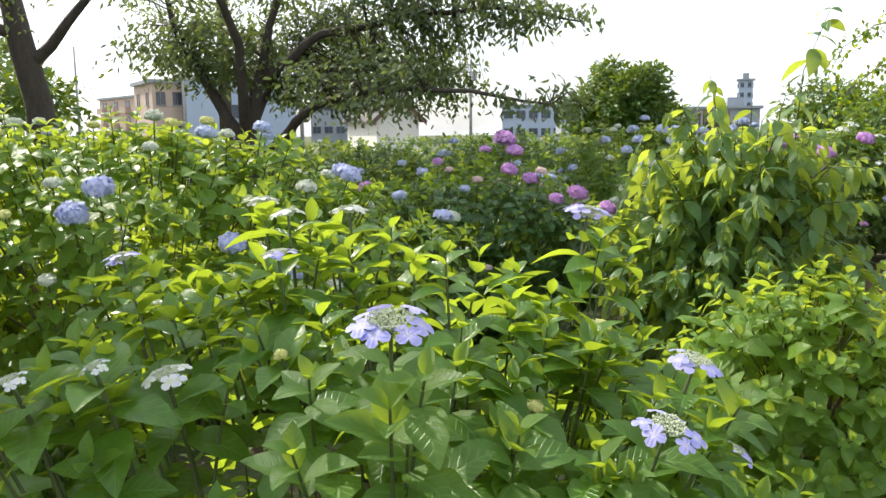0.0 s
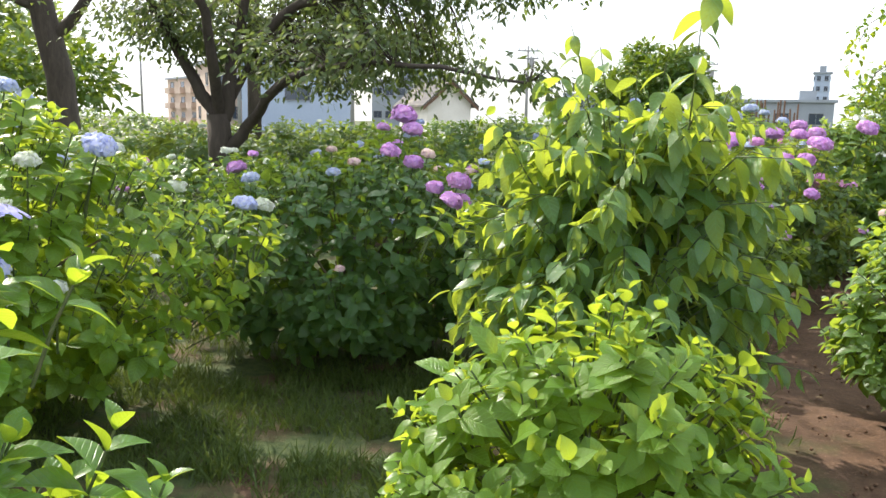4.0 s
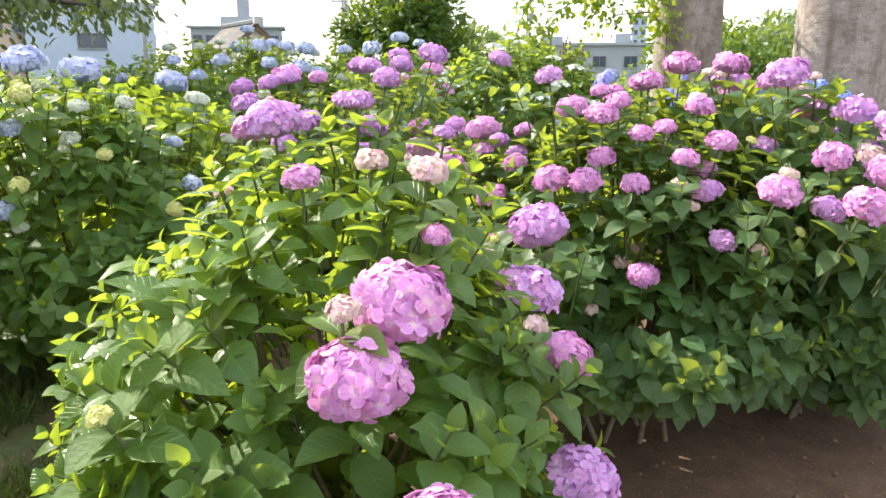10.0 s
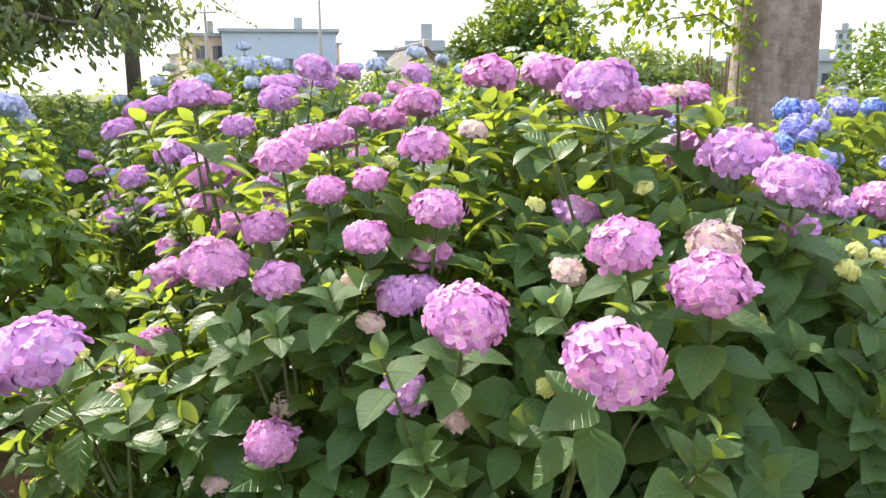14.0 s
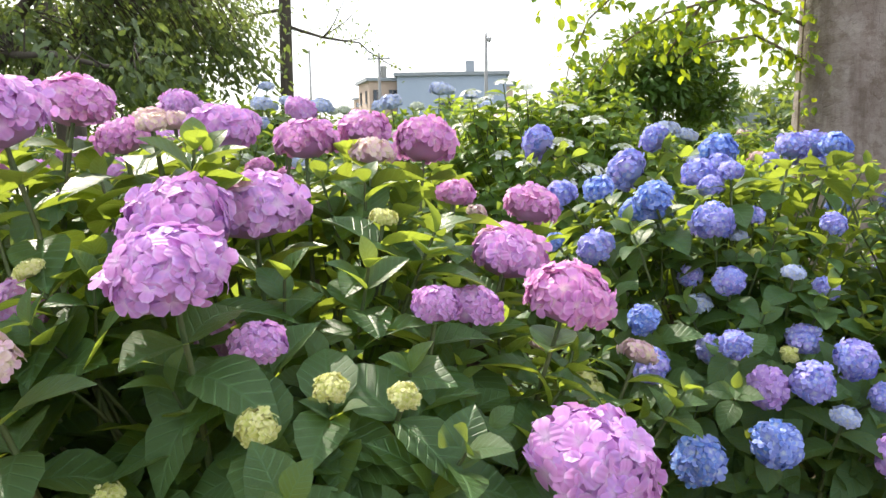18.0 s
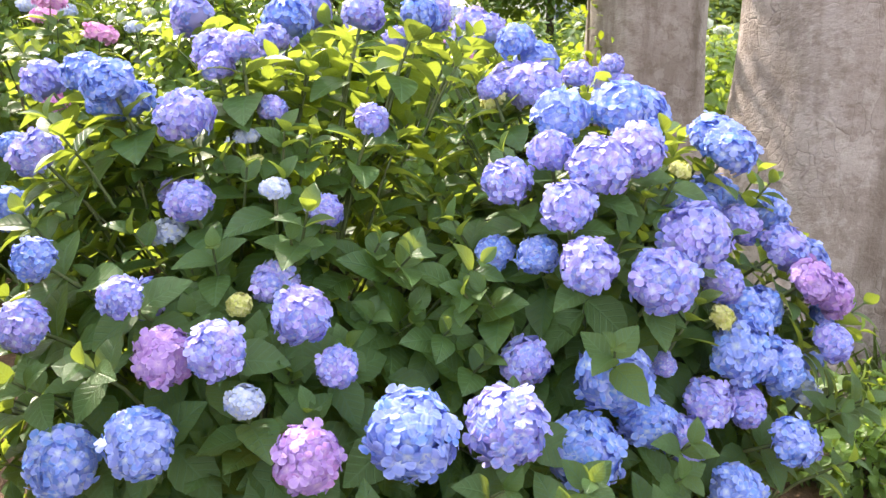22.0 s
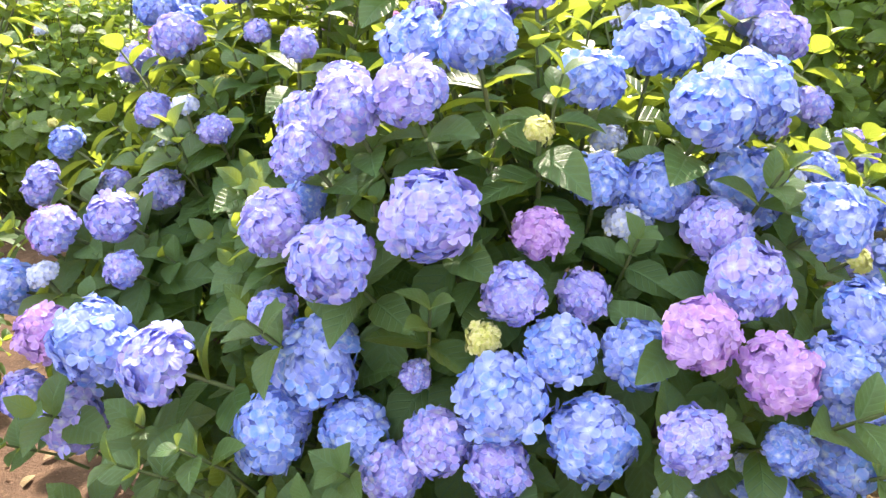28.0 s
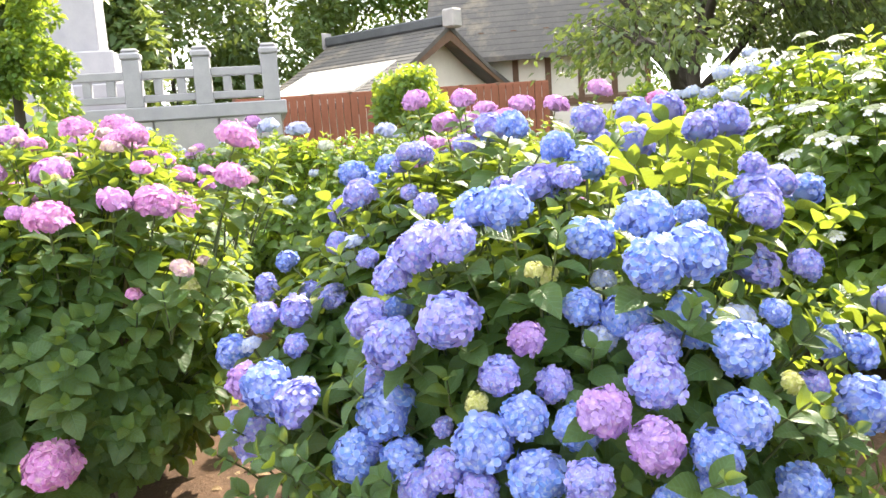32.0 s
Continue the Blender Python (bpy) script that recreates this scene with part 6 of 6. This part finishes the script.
# ---- stone platform, fence and monument ----
def stone_fence(start, end, z, posts, seed):
    a, b = Vector((*start, z)), Vector((*end, z))
    along = (b - a)
    length = along.length
    root = thing("stone_fence", "pale granite balustrade with square capped posts", "fence", (a.x, a.y, z))
    root.rotation_euler = (0, 0, math.atan2(along.y, along.x))
    step = length / (posts - 1)
    for k in range(posts):
        x = k * step
        post = part("post", Shape().box(x - 0.14, x + 0.14, -0.14, 0.14, 0, 0.78).mesh("post", STONE, bevel=0.015), root)
        part("cap", Shape().box(x - 0.165, x + 0.165, -0.165, 0.165, 0.78, 0.90).box(x - 0.13, x + 0.13, -0.13, 0.13, 0.90, 0.97).mesh("cap", STONE, bevel=0.03), post)
        if k < posts - 1:
            for z0, z1 in ((0.46, 0.60), (0.08, 0.20)):
                part("rail", Shape().box(x + 0.14, x + step - 0.14, -0.08, 0.08, z0, z1).mesh("rail", STONE, bevel=0.012), root)
            for q in (0.35, 0.68):
                xm = x + step * q
                part("strut", Shape().box(xm - 0.07, xm + 0.07, -0.06, 0.06, 0.20, 0.46).mesh("strut", STONE, bevel=0.01), root)
    return root


platform = thing("stone_platform", "raised platform of pale granite slabs", "platform", (-8.4, 3.33, 0))
part("core", Shape().box(-2.4, 2.4, -2.6, 2.7, -0.1, 1.78).mesh("core", STONE_GREY), platform)
part("coping", Shape().box(-2.5, 2.5, -2.7, 2.8, 1.782, 2.02).mesh("coping", STONE, bevel=0.02), platform)
for k in range(5):
    part("facing_slab", Shape().box(2.402, 2.47, -2.6 + 1.06 * k + 0.015, -2.6 + 1.06 * (k + 1) - 0.015, 0.1, 1.775).mesh("facing_slab", STONE_GREY, bevel=0.01), platform)
stone_fence((-6.05, 1.40), (-6.05, 5.90), 2.02, 5, 1)
stone_fence((-7.1, 5.90), (-10.6, 5.90), 2.02, 4, 2)
monument = thing("stone_monument", "stepped pale granite monument base", "monument", (-8.0, 2.45, 2.02))
for w, z0, z1 in ((0.95, 0, 0.52), (0.72, 0.52, 1.12), (0.45, 1.12, 3.2)):
    part("step", Shape().box(-w, w, -w, w, z0, z1).mesh("step", STONE, bevel=0.03), monument)


def board_fence(start, end, height, boards):
    a, b = Vector((*start, 0)), Vector((*end, 0))
    length = (b - a).length
    root = thing("board_fence", "red-brown wooden board fence with a top rail", "fence", (a.x, a.y, 0))
    root.rotation_euler = (0, 0, math.atan2((b - a).y, (b - a).x))
    step = length / boards
    me = Shape().box(0.008, step - 0.008, -0.02, 0.02, 0.05, height).mesh("board", BROWN, bevel=0.004)
    for k in range(boards):
        part("board", me, root, at=pose(k * step, random.uniform(-.004, .004), random.uniform(-.008, .008)))
    for k in range(0, boards + 1, 5):
        part("post", Shape().box(k * step - 0.06, k * step + 0.06, 0.022, 0.12, 0, height + 0.06).mesh("post", TIMBER, bevel=0.008), root)
    for z in (height - 0.02, 0.45):
        part("rail", Shape().box(0, length, 0.025, 0.085, z - 0.06, z + 0.06).mesh("rail", BROWN, bevel=0.008), root)
    return root


board_fence((-11.9, 5.0), (-11.2, 12.8), 2.35, 42)
round_shrub("light green bamboo-like shrub before the fence", (-8.6, 8.8), (0.9, 0.8), 2.75, 4200, 0.13, 71, LEAF_DROOP, "garden_shrub", forms=CHEAP_FORMS)
round_shrub("ivy-covered tall column of bright leaves", (-3.3, 2.62), (0.72, 0.7), 4.4, 12000, 0.085, 72, LEAF_LIGHT, "ivy_shrub", low=-0.28, lift=-1.0, forms=CHEAP_FORMS, column=0.3)
round_shrub("small yellow-green shrub near the house", (-11.0, 15.4), (0.9, 0.8), 2.2, 2200, 0.12, 73, LEAF_DROOP, "garden_shrub", forms=CHEAP_FORMS)
for i, (x, y, h, r) in enumerate(((-24, -3, 11, 3.6), (-22, 2.5, 12, 3.8), (-27, 6, 13, 4.5), (-28, 12, 12, 4.5), (-18, -4, 9, 3.0), (-14.5, 0.5, 8, 2.4), (-32, 19, 12, 5))):
    round_shrub("tall dark woodland tree", (x, y), (r, r), h, 12000, 0.33, 80 + i, LEAF_TREE if i % 3 else LEAF_ROUND, "woodland_tree", lift=0.1, low=-0.9, group="woodland trees")


# ---- utility poles ----
def utility_pole(place, height, arms, lamp=False):
    root = thing("utility_pole", "grey concrete utility pole with cross arms", "pole", (*place, 0), "utility poles")
    part("mast", Shape().tube([(0, 0, -0.1), (0, 0, height)], [0.17, 0.10], 10).mesh("mast", WOODPOLE, True), root)
    for k in range(arms):
        z = height - 0.5 - 0.7 * k
        part("cross_arm", Shape().box(-1.0, 1.0, -0.14, -0.02, z - 0.06, z + 0.06).mesh("cross_arm", WOODPOLE), root)
        for x in (-0.85, -0.3, 0.3, 0.85):
            part("insulator", Shape().tube([(x, -0.08, z + 0.06), (x, -0.08, z + 0.28)], [0.05, 0.03], 6).mesh("insulator", GREYWALL), root)
    if arms:
        part("transformer", Shape().tube([(0.38, 0, height - 2.0), (0.38, 0, height - 1.1)], [0.24, 0.24], 10).mesh("transformer", WOODPOLE), root)
    if lamp:
        part("speaker", Shape().tube([(0.05, -0.1, height - 0.35), (0.35, -0.1, height - 0.5)], [0.06, 0.24], 10).mesh("speaker", WOODPOLE), root)
    return root


utility_pole((7.0, 76.5), 8.6, 2)
utility_pole((27.8, 89), 8.6, 2)
utility_pole((-7.6, 62), 8.6, 0, True)
utility_pole((-17.5, 66), 8.0, 1)
utility_pole((-36, 92), 11.5, 0)
stakes = thing("stake_row", "row of dark wooden stakes in the distance", "fence", (12.3, 30, 0))
for k in range(14):
    part("stake", Shape().tube([(k * 0.13 - 0.9, random.uniform(-.2, .2), -0.05), (k * 0.13 - 0.9 + random.uniform(-.06, .06), 0, random.uniform(1.9, 2.5))], [0.05, 0.03], 6).mesh("stake", TIMBER), stakes)
